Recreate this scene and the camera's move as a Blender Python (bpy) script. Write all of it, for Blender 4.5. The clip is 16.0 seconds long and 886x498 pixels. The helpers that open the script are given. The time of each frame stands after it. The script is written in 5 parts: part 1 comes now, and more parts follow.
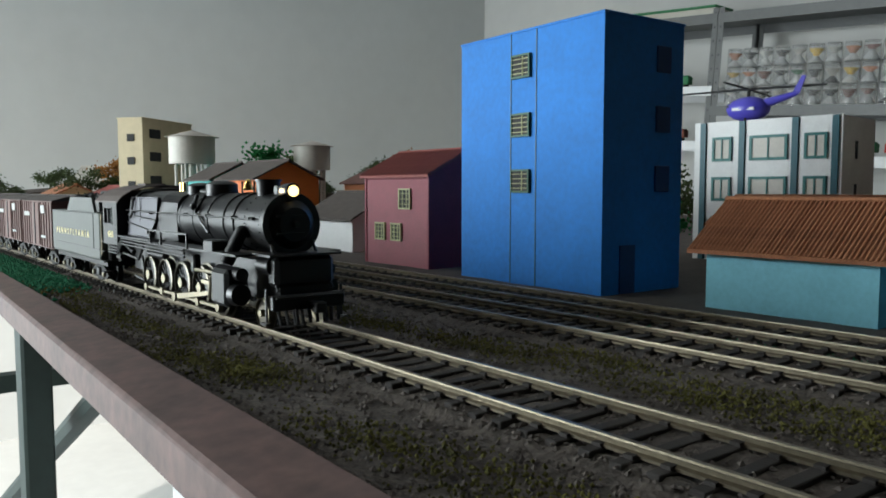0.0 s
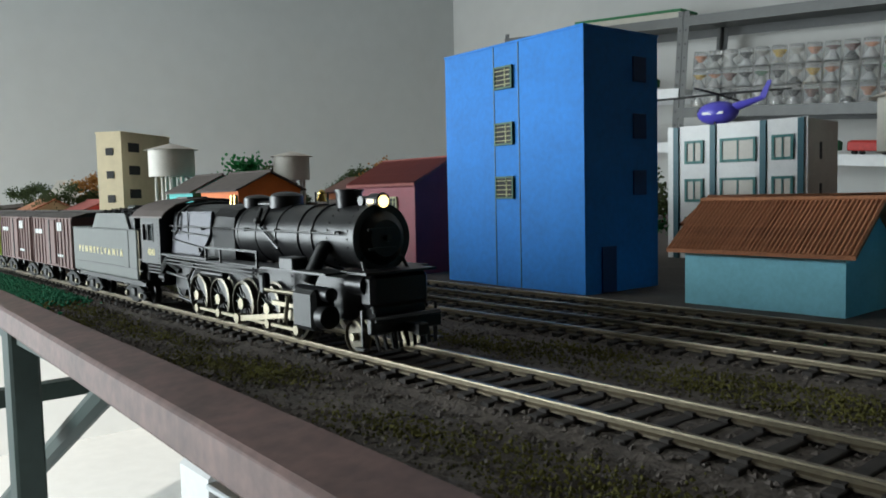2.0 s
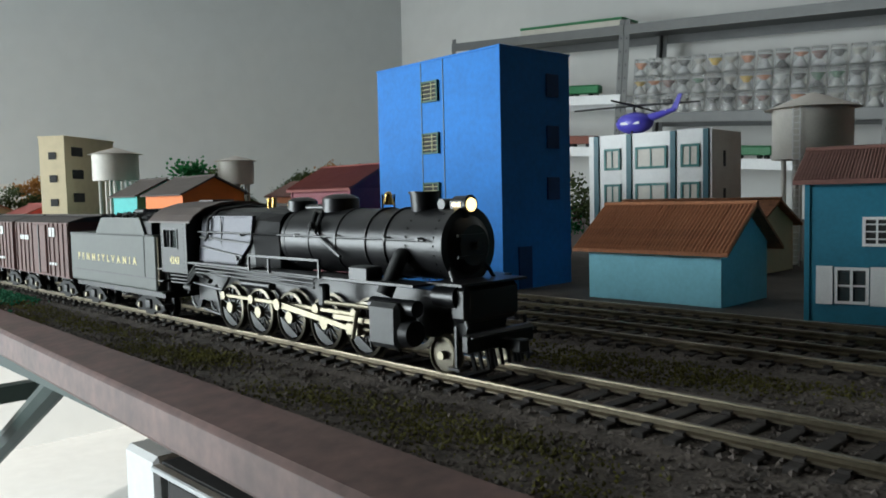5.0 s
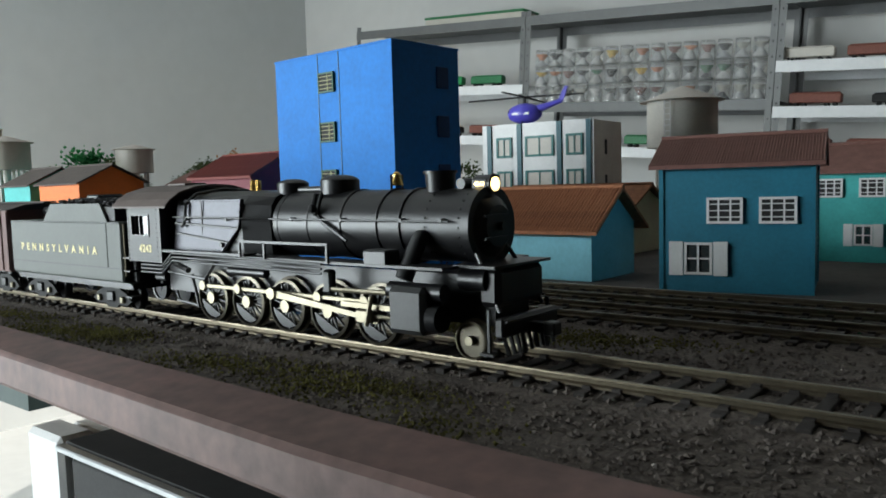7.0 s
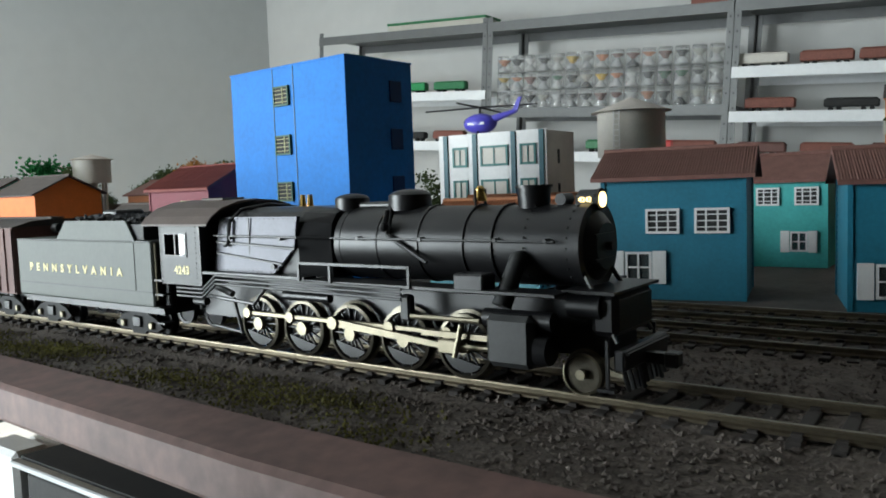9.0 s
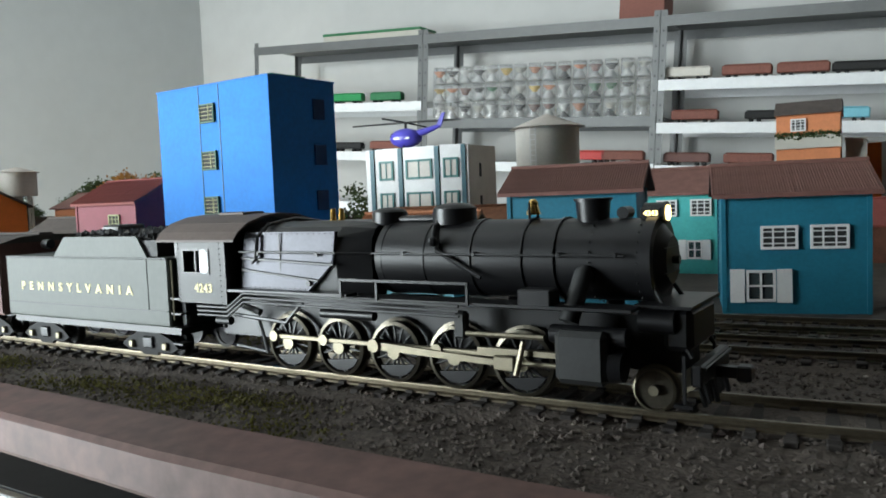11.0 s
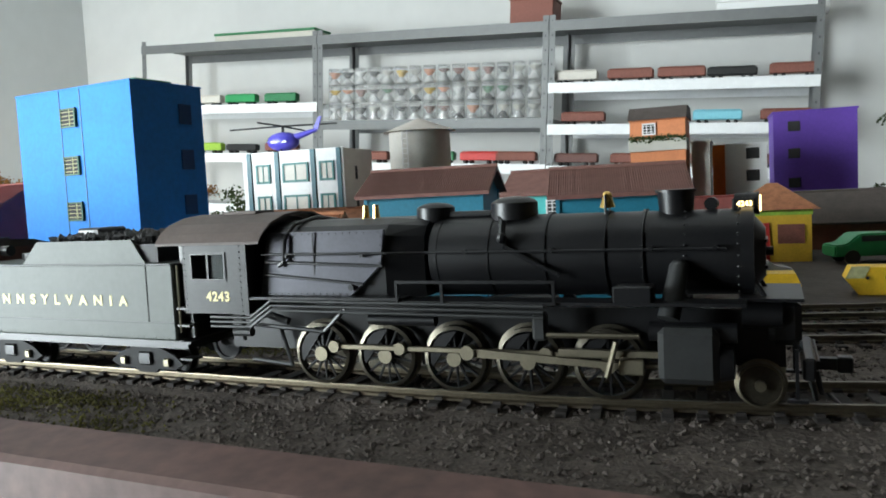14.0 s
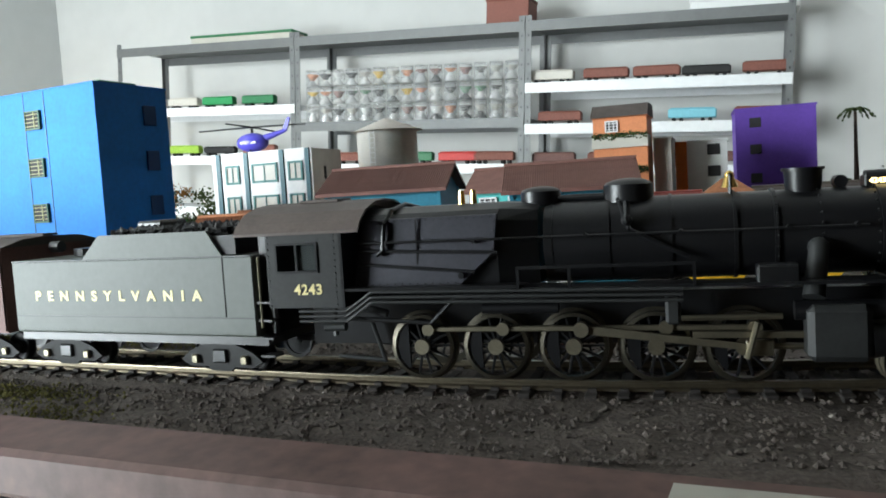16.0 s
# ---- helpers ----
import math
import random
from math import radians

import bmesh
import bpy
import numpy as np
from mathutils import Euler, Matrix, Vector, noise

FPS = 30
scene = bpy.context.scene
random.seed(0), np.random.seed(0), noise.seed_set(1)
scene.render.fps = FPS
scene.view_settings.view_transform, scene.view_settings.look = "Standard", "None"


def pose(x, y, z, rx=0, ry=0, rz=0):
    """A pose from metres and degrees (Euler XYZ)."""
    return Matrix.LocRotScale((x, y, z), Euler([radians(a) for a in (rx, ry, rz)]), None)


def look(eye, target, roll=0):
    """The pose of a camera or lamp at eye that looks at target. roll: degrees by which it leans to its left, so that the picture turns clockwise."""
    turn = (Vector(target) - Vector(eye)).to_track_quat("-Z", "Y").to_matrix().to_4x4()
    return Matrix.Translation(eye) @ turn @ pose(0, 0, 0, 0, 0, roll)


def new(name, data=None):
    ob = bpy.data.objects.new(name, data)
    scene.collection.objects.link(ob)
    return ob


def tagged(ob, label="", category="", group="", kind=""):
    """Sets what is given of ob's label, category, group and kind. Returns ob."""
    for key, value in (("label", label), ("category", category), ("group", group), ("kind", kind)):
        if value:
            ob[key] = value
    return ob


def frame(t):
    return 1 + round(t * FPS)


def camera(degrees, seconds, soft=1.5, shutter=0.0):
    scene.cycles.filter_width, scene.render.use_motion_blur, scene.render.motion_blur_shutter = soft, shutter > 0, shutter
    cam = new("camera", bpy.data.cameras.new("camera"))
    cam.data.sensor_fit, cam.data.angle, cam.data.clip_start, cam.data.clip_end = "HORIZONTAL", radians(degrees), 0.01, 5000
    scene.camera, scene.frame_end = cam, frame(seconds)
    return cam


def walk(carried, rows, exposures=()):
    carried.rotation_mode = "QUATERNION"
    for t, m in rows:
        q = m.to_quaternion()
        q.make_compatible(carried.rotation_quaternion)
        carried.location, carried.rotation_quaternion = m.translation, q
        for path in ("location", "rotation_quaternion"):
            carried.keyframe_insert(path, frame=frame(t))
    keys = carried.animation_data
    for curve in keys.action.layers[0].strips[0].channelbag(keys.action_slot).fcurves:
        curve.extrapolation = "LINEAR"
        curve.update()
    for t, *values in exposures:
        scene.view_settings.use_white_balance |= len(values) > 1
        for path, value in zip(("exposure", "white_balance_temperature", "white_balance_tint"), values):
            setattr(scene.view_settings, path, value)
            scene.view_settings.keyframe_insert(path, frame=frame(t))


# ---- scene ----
cam = camera(59.0, 16.0, soft=1.8)
PATH = [
    (0, (0.04301, -0.10535, 0.04300), (-1.5190, 1.1344, -0.1086), -0.01),
    (0.5, (0.04578, -0.10768, 0.04424), (-1.5071, 1.1449, -0.0959), -0.08),
    (1, (0.04896, -0.11060, 0.04510), (-1.4907, 1.1584, -0.0932), -0.50),
    (1.5, (0.04894, -0.11471, 0.04544), (-1.4801, 1.1671, -0.0919), -0.97),
    (2, (0.04912, -0.11984, 0.04385), (-1.4707, 1.1730, -0.0934), -1.30),
    (2.5, (0.05590, -0.12210, 0.04372), (-1.4446, 1.1933, -0.0916), -1.30),
    (3, (0.06340, -0.12253, 0.04308), (-1.4251, 1.2066, -0.0906), -1.35),
    (3.2, (0.06642, -0.12145, 0.04344), (-1.4245, 1.2054, -0.0861), -1.33),
    (5.3, (0.08195, -0.13485, 0.04449), (-1.3241, 1.2807, -0.0937), -1.16),
    (5.5, (0.08492, -0.13656, 0.04421), (-1.2975, 1.3016, -0.0988), -1.03),
    (6, (0.08767, -0.14053, 0.04323), (-1.2463, 1.3422, -0.1047), -1.34),
    (6.5, (0.09365, -0.14239, 0.04282), (-1.2003, 1.3753, -0.1069), -1.69),
    (7, (0.09854, -0.14415, 0.04293), (-1.1659, 1.3965, -0.1234), -1.62),
    (7.5, (0.09902, -0.14440, 0.04532), (-1.1595, 1.4019, -0.1133), -1.94),
    (8, (0.10209, -0.14486, 0.04612), (-1.1401, 1.4145, -0.1127), -2.03),
    (10.3, (0.11992, -0.15309, 0.04699), (-1.0033, 1.4953, -0.0987), -2.06),
    (10.5, (0.12224, -0.15435, 0.04804), (-0.9874, 1.5034, -0.0958), -2.07),
    (11, (0.12895, -0.15778, 0.04812), (-0.9429, 1.5250, -0.0916), -2.31),
    (11.5, (0.13337, -0.15898, 0.04823), (-0.9133, 1.5396, -0.0912), -2.34),
    (12, (0.13825, -0.15913, 0.04920), (-0.8788, 1.5574, -0.0886), -2.30),
    (12.5, (0.14319, -0.15932, 0.05103), (-0.8252, 1.5856, -0.0815), -2.50),
    (13, (0.14715, -0.15982, 0.04942), (-0.7658, 1.6141, -0.0916), -2.33),
    (13.5, (0.14967, -0.16084, 0.04974), (-0.7265, 1.6313, -0.0937), -2.57),
    (14, (0.15381, -0.16179, 0.04810), (-0.7030, 1.6393, -0.1005), -2.89),
    (14.5, (0.15934, -0.16062, 0.04695), (-0.6774, 1.6498, -0.1030), -3.06),
    (15, (0.16473, -0.16007, 0.04717), (-0.6559, 1.6575, -0.1051), -3.11),
    (15.5, (0.16520, -0.16167, 0.04644), (-0.6528, 1.6570, -0.1069), -3.22),
    (16, (0.16620, -0.16447, 0.04582), (-0.6497, 1.6554, -0.1033), -3.53),
]
walk(cam, [(t, look(eye, target, roll)) for t, eye, target, roll in PATH],
     exposures=[(0, 0.20), (3, 0.16), (8, 0.42), (11, 0.92), (13, 1.20), (16, 1.42)])

# ---- light ----
world = bpy.data.worlds.new("world")
world.use_nodes = True
scene.world = world
sky = world.node_tree.nodes.new("ShaderNodeTexSky")
sky.sky_type, sky.sun_disc = "NISHITA", False
sky.sun_elevation, sky.sun_rotation = radians(18), radians(150)
world.node_tree.links.new(sky.outputs[0], world.node_tree.nodes["Background"].inputs[0])
world.node_tree.nodes["Background"].inputs[1].default_value = 0.10
sun = new("sun", bpy.data.lights.new("sun", "SUN"))
sun.data.energy, sun.data.angle, sun.data.color = 5.0, radians(0.5), (1, 0.95, 0.88)
sun.matrix_world = look((-1.0, -3.0, 1.0), (-2.14, -1.0, 0.24))
win_light = new("window_light", bpy.data.lights.new("window_light", "AREA"))
win_light.data.shape, win_light.data.size, win_light.data.size_y = "RECTANGLE", 1.5, 1.15
win_light.data.energy, win_light.data.color = 86, (0.86, 0.965, 1.0)
win_light.matrix_world = look((-1.85, -1.70, 0.2), (-0.7, 0.6, 0.1))


# ---- materials ----
def mat(name, col, rough=0.7, metal=0.0, var=0.25, scale=120.0, bump=0.15, dist=0.0003, vary=0.0, col2=None):
    m = bpy.data.materials.new(name)
    m.use_nodes = True
    n, l = m.node_tree.nodes, m.node_tree.links
    b = n["Principled BSDF"]
    b.inputs["Roughness"].default_value, b.inputs["Metallic"].default_value = rough, metal
    co = n.new("ShaderNodeTexCoord")
    fine, broad = n.new("ShaderNodeTexNoise"), n.new("ShaderNodeTexNoise")
    fine.inputs["Scale"].default_value, broad.inputs["Scale"].default_value = scale * 6, scale
    fine.inputs["Detail"].default_value, broad.inputs["Detail"].default_value = 4, 5
    for t in (fine, broad):
        l.new(co.outputs["Object"], t.inputs["Vector"])
    add = n.new("ShaderNodeMath")
    add.operation = "ADD"
    l.new(fine.outputs[0], add.inputs[0]), l.new(broad.outputs[0], add.inputs[1])
    last = add
    if vary:
        oi, mu = n.new("ShaderNodeObjectInfo"), n.new("ShaderNodeMath")
        mu.operation, mu.inputs[1].default_value = "MULTIPLY_ADD", vary
        l.new(oi.outputs["Random"], mu.inputs[0]), l.new(add.outputs[0], mu.inputs[2])
        last = mu
    ramp = n.new("ShaderNodeMapRange")
    ramp.inputs[1].default_value, ramp.inputs[2].default_value = 0.65, 1.35 + vary
    l.new(last.outputs[0], ramp.inputs[0])
    mix = n.new("ShaderNodeMix")
    mix.data_type = "RGBA"
    c2 = col2 or [c * (1 + var) for c in col]
    mix.inputs[6].default_value = (*[c * (1 - var) for c in col], 1)
    mix.inputs[7].default_value = (*[min(1, c) for c in c2], 1)
    l.new(ramp.outputs[0], mix.inputs[0]), l.new(mix.outputs[2], b.inputs["Base Color"])
    if bump:
        bu = n.new("ShaderNodeBump")
        bu.inputs["Strength"].default_value, bu.inputs["Distance"].default_value = bump, dist
        l.new(fine.outputs[0], bu.inputs["Height"]), l.new(bu.outputs[0], b.inputs["Normal"])
    return m


def glow(name, col, strength):
    m = mat(name, col, 0.3)
    b = m.node_tree.nodes["Principled BSDF"]
    b.inputs["Emission Color"].default_value, b.inputs["Emission Strength"].default_value = (*col, 1), strength
    return m


def glass(name, col, rough=0.08):
    m = mat(name, col, rough, 0, 0.02, 30, 0.05)
    m.node_tree.nodes["Principled BSDF"].inputs["Transmission Weight"].default_value = 0.85
    return m


def sheen(m, level):
    m.node_tree.nodes["Principled BSDF"].inputs["Specular IOR Level"].default_value = level
    return m


M = dict(
    wall=mat("wall_paint", (0.57, 0.57, 0.555), 0.9, 0, 0.04, 2, 0.1),
    wallgrey=mat("wall_paint_grey", (0.47, 0.485, 0.48), 0.9, 0, 0.04, 2, 0.1),
    # dark tone for unseen walls, so little light bounces back from the right
    walldim=mat("wall_low_bounce", (0.26, 0.225, 0.19), 0.9, 0, 0.06, 2, 0.1),
    ceiling=mat("ceiling_paint", (0.62, 0.62, 0.61), 0.9, 0, 0.03, 2, 0.05),
    tile=mat("floor_tile", (0.70, 0.70, 0.68), 0.35, 0, 0.06, 3, 0.05),
    ground=mat("ballast_ground", (0.102, 0.083, 0.071), 0.95, 0, 0.55, 160, 0.8, 0.0008),
    street=mat("street", (0.060, 0.048, 0.042), 0.9, 0, 0.4, 60, 0.4),
    stone=mat("ballast_stone", (0.135, 0.112, 0.099), 0.9, 0, 0.55, 260, 0.3),
    moss=mat("moss", (0.062, 0.058, 0.016), 0.95, 0, 0.5, 90, 0.3, col2=(0.17, 0.155, 0.028)),
    turf=mat("green_turf", (0.018, 0.18, 0.085), 0.95, 0, 0.5, 150, 0.6),
    rail=mat("rail_nickel", (0.175, 0.148, 0.105), 0.38, 0.85, 0.2, 150, 0.1),
    tie=mat("tie_plastic", (0.036, 0.030, 0.027), 0.85, 0, 0.3, 300, 0.3, vary=0.3),
    beam=mat("varnished_brown_wood", (0.135, 0.074, 0.064), 0.55, 0, 0.4, 45, 0.25),
    board=mat("board", (0.3, 0.22, 0.15), 0.8, 0, 0.2, 20, 0.2),
    black=sheen(mat("loco_black", (0.007, 0.007, 0.008), 0.37, 0.0, 0.25, 200, 0.06), 0.46),
    grime=sheen(mat("loco_dark_grey", (0.026, 0.027, 0.027), 0.45, 0.0, 0.25, 200, 0.08), 0.4),
    tender=mat("tender_green_grey", (0.064, 0.074, 0.064), 0.55, 0, 0.12, 120, 0.06),
    tyre=mat("tyre_metal", (0.10, 0.09, 0.07), 0.35, 0.9, 0.2, 300, 0.05),
    steel=mat("rod_steel", (0.235, 0.21, 0.155), 0.46, 1.0, 0.12, 300, 0.05),
    brass=mat("brass", (0.75, 0.50, 0.16), 0.25, 1.0, 0.1, 300, 0.05),
    jacket=mat("firebox_jacket_sheen", (0.058, 0.058, 0.070), 0.45, 0.4, 0.15, 200, 0.05),
    alu=mat("dull_aluminium", (0.55, 0.57, 0.58), 0.35, 0.8, 0.06, 60, 0.05),
    coal=mat("coal", (0.012, 0.012, 0.013), 0.45, 0, 0.5, 900, 0.5),
    roofbrown=mat("cab_roof_brown", (0.10, 0.075, 0.065), 0.6, 0, 0.2, 150, 0.1),
    gold=mat("gold_lettering", (0.85, 0.74, 0.36), 0.5, 0, 0.1, 400, 0.0),
    boxcar=mat("boxcar_brown", (0.13, 0.055, 0.045), 0.65, 0, 0.2, 150, 0.1),
    limecar=mat("boxcar_lime", (0.45, 0.65, 0.03), 0.6, 0, 0.1, 150, 0.1),
    white=mat("white_paint", (0.74, 0.74, 0.73), 0.6, 0, 0.06, 200, 0.06),
    blue=mat("blue_building_paint", (0.001, 0.175, 0.57), 0.72, 0, 0.14, 60, 0.12, vary=0.0),
    bluedark=mat("dark_blue_paint", (0.002, 0.045, 0.16), 0.7, 0, 0.15, 80, 0.1),
    darkgreen=mat("dark_green_frame", (0.02, 0.09, 0.045), 0.6),
    bluegreen=mat("roof_green", (0.05, 0.2, 0.12), 0.7),
    concrete=mat("beige_grey_render", (0.55, 0.50, 0.45), 0.85, 0, 0.08, 120, 0.1),
    tealtrim=mat("dark_teal_trim", (0.008, 0.085, 0.11), 0.5, 0, 0.1, 200),
    greentrim=mat("dark_green_trim", (0.01, 0.13, 0.12), 0.5, 0, 0.1, 200),
    red=mat("red_clapboard", (0.23, 0.026, 0.045), 0.6, 0, 0.14, 140, 0.1),
    redroof=mat("red_roof", (0.25, 0.055, 0.045), 0.7, 0, 0.2, 140, 0.2),
    aqua=mat("aqua_wall", (0.20, 0.52, 0.62), 0.65, 0, 0.1, 120, 0.1),
    petrol=mat("petrol_blue_clapboard", (0.012, 0.16, 0.24), 0.55, 0, 0.14, 120, 0.1),
    turq=mat("turquoise_wall", (0.05, 0.42, 0.40), 0.6, 0, 0.12, 120, 0.1),
    claytile=mat("clay_roof_tile", (0.30, 0.115, 0.05), 0.8, 0, 0.4, 260, 0.3),
    browntile=mat("brown_roof_tile", (0.16, 0.072, 0.058), 0.75, 0, 0.25, 200, 0.25),
    darkroof=mat("dark_roof", (0.07, 0.055, 0.048), 0.8, 0, 0.25, 160, 0.2),
    orange=mat("orange_wall", (0.62, 0.22, 0.09), 0.7, 0, 0.1, 120, 0.1),
    vorange=mat("vivid_orange", (0.75, 0.17, 0.02), 0.6, 0, 0.1, 120, 0.1),
    purple=mat("purple_wall", (0.11, 0.045, 0.33), 0.6, 0, 0.12, 80, 0.1),
    beige=mat("beige_wall", (0.62, 0.52, 0.34), 0.75, 0, 0.08, 120, 0.1),
    yellow=mat("yellow_wall", (0.66, 0.40, 0.03), 0.65, 0, 0.12, 140, 0.1),
    lime=mat("lime_trim", (0.28, 0.45, 0.05), 0.65),
    redpaint=mat("red_paint", (0.50, 0.03, 0.025), 0.55),
    skip=mat("skip_yellow", (0.68, 0.42, 0.02), 0.5, 0, 0.12, 200, 0.08),
    greenplastic=mat("green_plastic", (0.02, 0.25, 0.08), 0.4, 0, 0.1, 200),
    carwhite=mat("car_white", (0.6, 0.62, 0.62), 0.25, 0, 0.05, 200),
    heli=mat("helicopter_blue", (0.07, 0.06, 0.42), 0.3, 0, 0.1, 200, 0.05),
    tank=mat("water_tank_grey", (0.56, 0.53, 0.475), 0.6, 0, 0.08, 120, 0.08),
    winglass=glass("window_pane", (0.3, 0.34, 0.34)),
    dark=mat("dark_interior", (0.02, 0.02, 0.02), 0.8),
    grille=mat("cream_grille", (0.40, 0.40, 0.20), 0.6),
    rack=mat("grey_rack_paint", (0.130, 0.134, 0.134), 0.5, 0.2, 0.08, 12, 0.05),
    shelf=mat("white_shelf", (0.72, 0.73, 0.74), 0.5, 0, 0.05, 12, 0.05),
    jar=glass("clear_plastic_jar", (0.97, 0.98, 0.98), 0.05),
    legsteel=mat("dark_green_steel", (0.025, 0.045, 0.04), 0.5, 0.2, 0.15, 20),
    foliage=mat("tree_foliage", (0.035, 0.055, 0.012), 0.95, 0, 0.6, 200, 0.3),
    foliage2=mat("autumn_foliage", (0.28, 0.12, 0.02), 0.95, 0, 0.5, 200, 0.3),
    foliage3=mat("bright_foliage", (0.015, 0.20, 0.05), 0.95, 0, 0.4, 200, 0.3),
    bark=mat("bark", (0.06, 0.04, 0.03), 0.9),
    lamp=glow("headlight_glow", (1.0, 0.72, 0.30), 2.6),
    numglow=glow("number_board_glow", (1.0, 0.72, 0.30), 2.0),
    rust=mat("rusty_brown", (0.20, 0.07, 0.05), 0.7, 0, 0.3, 200, 0.1),
    greenmodel=mat("green_model_paint", (0.02, 0.16, 0.06), 0.5),
    cardboard=mat("pale_card", (0.5, 0.48, 0.42), 0.85, 0, 0.1, 20),
)


# ---- builders ----
def part(name, bm, material, parent=None, label="", smooth=False):
    me = bpy.data.meshes.new(name)
    bm.normal_update()
    if smooth:
        for f in bm.faces:
            f.smooth = True
    bm.to_mesh(me)
    bm.free()
    me.materials.append(M[material])
    ob = new(name, me)
    ob.parent = parent
    if smooth:
        me.set_sharp_from_angle(angle=radians(40))
    return tagged(ob, label)


def thing(name, m, label, category, group="", kind=""):
    ob = new(name)
    ob.empty_display_size = 0.01
    ob.matrix_world = m
    return tagged(ob, label, category, group, kind)


def bx(bm, x0, x1, y0, y1, z0, z1, bev=0.0):
    r = bmesh.ops.create_cube(bm, size=1, matrix=Matrix.Translation(((x0 + x1) / 2, (y0 + y1) / 2, (z0 + z1) / 2)) @ Matrix.Diagonal((abs(x1 - x0), abs(y1 - y0), abs(z1 - z0), 1)))
    if bev:
        ed = list({e for v in r["verts"] for e in v.link_edges})
        bmesh.ops.bevel(bm, geom=ed, offset=bev, segments=1, affect="EDGES")
    return bm


def cy(bm, a, b, r, r2=None, n=14):
    a, b = Vector(a), Vector(b)
    d = b - a
    m = Matrix.Translation((a + b) / 2) @ d.to_track_quat("Z", "Y").to_matrix().to_4x4()
    bmesh.ops.create_cone(bm, cap_ends=True, segments=n, radius1=r, radius2=r if r2 is None else r2, depth=d.length, matrix=m)
    return bm


def ball(bm, c, r, s=(1, 1, 1), n=12):
    bmesh.ops.create_uvsphere(bm, u_segments=n, v_segments=max(6, n // 2), radius=r, matrix=Matrix.Translation(c) @ Matrix.Diagonal((*s, 1)))
    return bm


def prism(bm, pts, axis, a, b):
    """Extrudes a closed outline along an axis; the outline lies in the other two axes, in order."""
    def at(p, v):
        return {"x": (v, p[0], p[1]), "y": (p[0], v, p[1]), "z": (p[0], p[1], v)}[axis]
    lo, hi = [bm.verts.new(at(p, a)) for p in pts], [bm.verts.new(at(p, b)) for p in pts]
    bm.faces.new(lo), bm.faces.new(hi)
    for i in range(len(pts)):
        j = (i + 1) % len(pts)
        bm.faces.new((lo[i], lo[j], hi[j], hi[i]))
    bmesh.ops.recalc_face_normals(bm, faces=bm.faces[:])
    return bm


B = bmesh.new


def words(name, text, size, m, parent, material="gold", spacing=1.0, label=""):
    c = bpy.data.curves.new(name, "FONT")
    c.body, c.size, c.align_x, c.align_y, c.space_character, c.extrude = text, size, "CENTER", "CENTER", spacing, 0.00006
    c.offset = size * 0.03
    tmp = bpy.data.objects.new("tmp", c)
    scene.collection.objects.link(tmp)
    bpy.context.view_layer.update()
    me = bpy.data.meshes.new_from_object(tmp.evaluated_get(bpy.context.evaluated_depsgraph_get()))
    bpy.data.objects.remove(tmp)
    me.materials.clear()
    me.materials.append(M[material])
    ob = new(name, me)
    ob.parent = parent
    ob.matrix_local = m
    return tagged(ob, label)


# ---- room ----
def slab(name, material, *d, label="", cat="wall"):
    ob = part(name, bx(B(), *d), material)
    return tagged(ob, label, cat, kind="structure")


FLOOR = -0.95
slab("floor", "tile", -3.55, 2.9, -1.9, 3.1, FLOOR - 0.1, FLOOR, label="pale glossy tiled room floor", cat="floor")
slab("ceiling", "ceiling", -3.55, 2.9, -1.9, 3.1, 1.9, 2.0, label="white painted ceiling", cat="ceiling")
slab("wall_north", "wall", -3.55, 2.9, 2.95, 3.1, FLOOR, 1.9, label="white painted wall behind the metal racks")
slab("wall_west", "wallgrey", -3.55, -3.42, -1.9, 2.95, FLOOR, 1.9, label="plain pale grey painted side wall")
# window wall behind the camera, with one wide opening
slab("wall_south", "wall", -3.42, -2.65, -1.9, -1.75, FLOOR, 1.9, label="white painted wall beside the window")
# dark colour here stands in for the unlit right side of the room
slab("wall_south_2", "walldim", -1.05, 2.9, -1.9, -1.75, FLOOR, 1.9, label="unseen wall beside the window, coloured dark to cut bounced light")
slab("wall_south_3", "wall", -2.65, -1.05, -1.9, -1.75, 0.8, 1.9, label="white painted wall over the window")
slab("wall_south_4", "wall", -2.65, -1.05, -1.9, -1.75, FLOOR, -0.45, label="white painted wall under the window")
slab("wall_east", "walldim", 2.75, 2.9, -1.75, 2.95, FLOOR, 1.9, label="unseen side wall, coloured dark to cut bounced light")
# unseen stub added to shade the layout's right half from the window
slab("wall_return", "walldim", -0.25, -0.13, -1.75, -0.35, FLOOR, 1.9, label="short dark wall added out of view to block window light")
slab("ground", "street", -40, 40, -40, 40, FLOOR - 0.3, FLOOR - 0.12, label="ground outside the building", cat="ground")

# ---- the layout's board, edge beam and frame ----
X0, X1, YE, YB = -1.75, 1.2, -0.050, 1.05
EDGE = -0.0475


def edge(x):
    """The inner line of the edge moulding, which draws in slightly towards the far end."""
    return EDGE + 0.030 * min(0.5, max(0.0, -x))


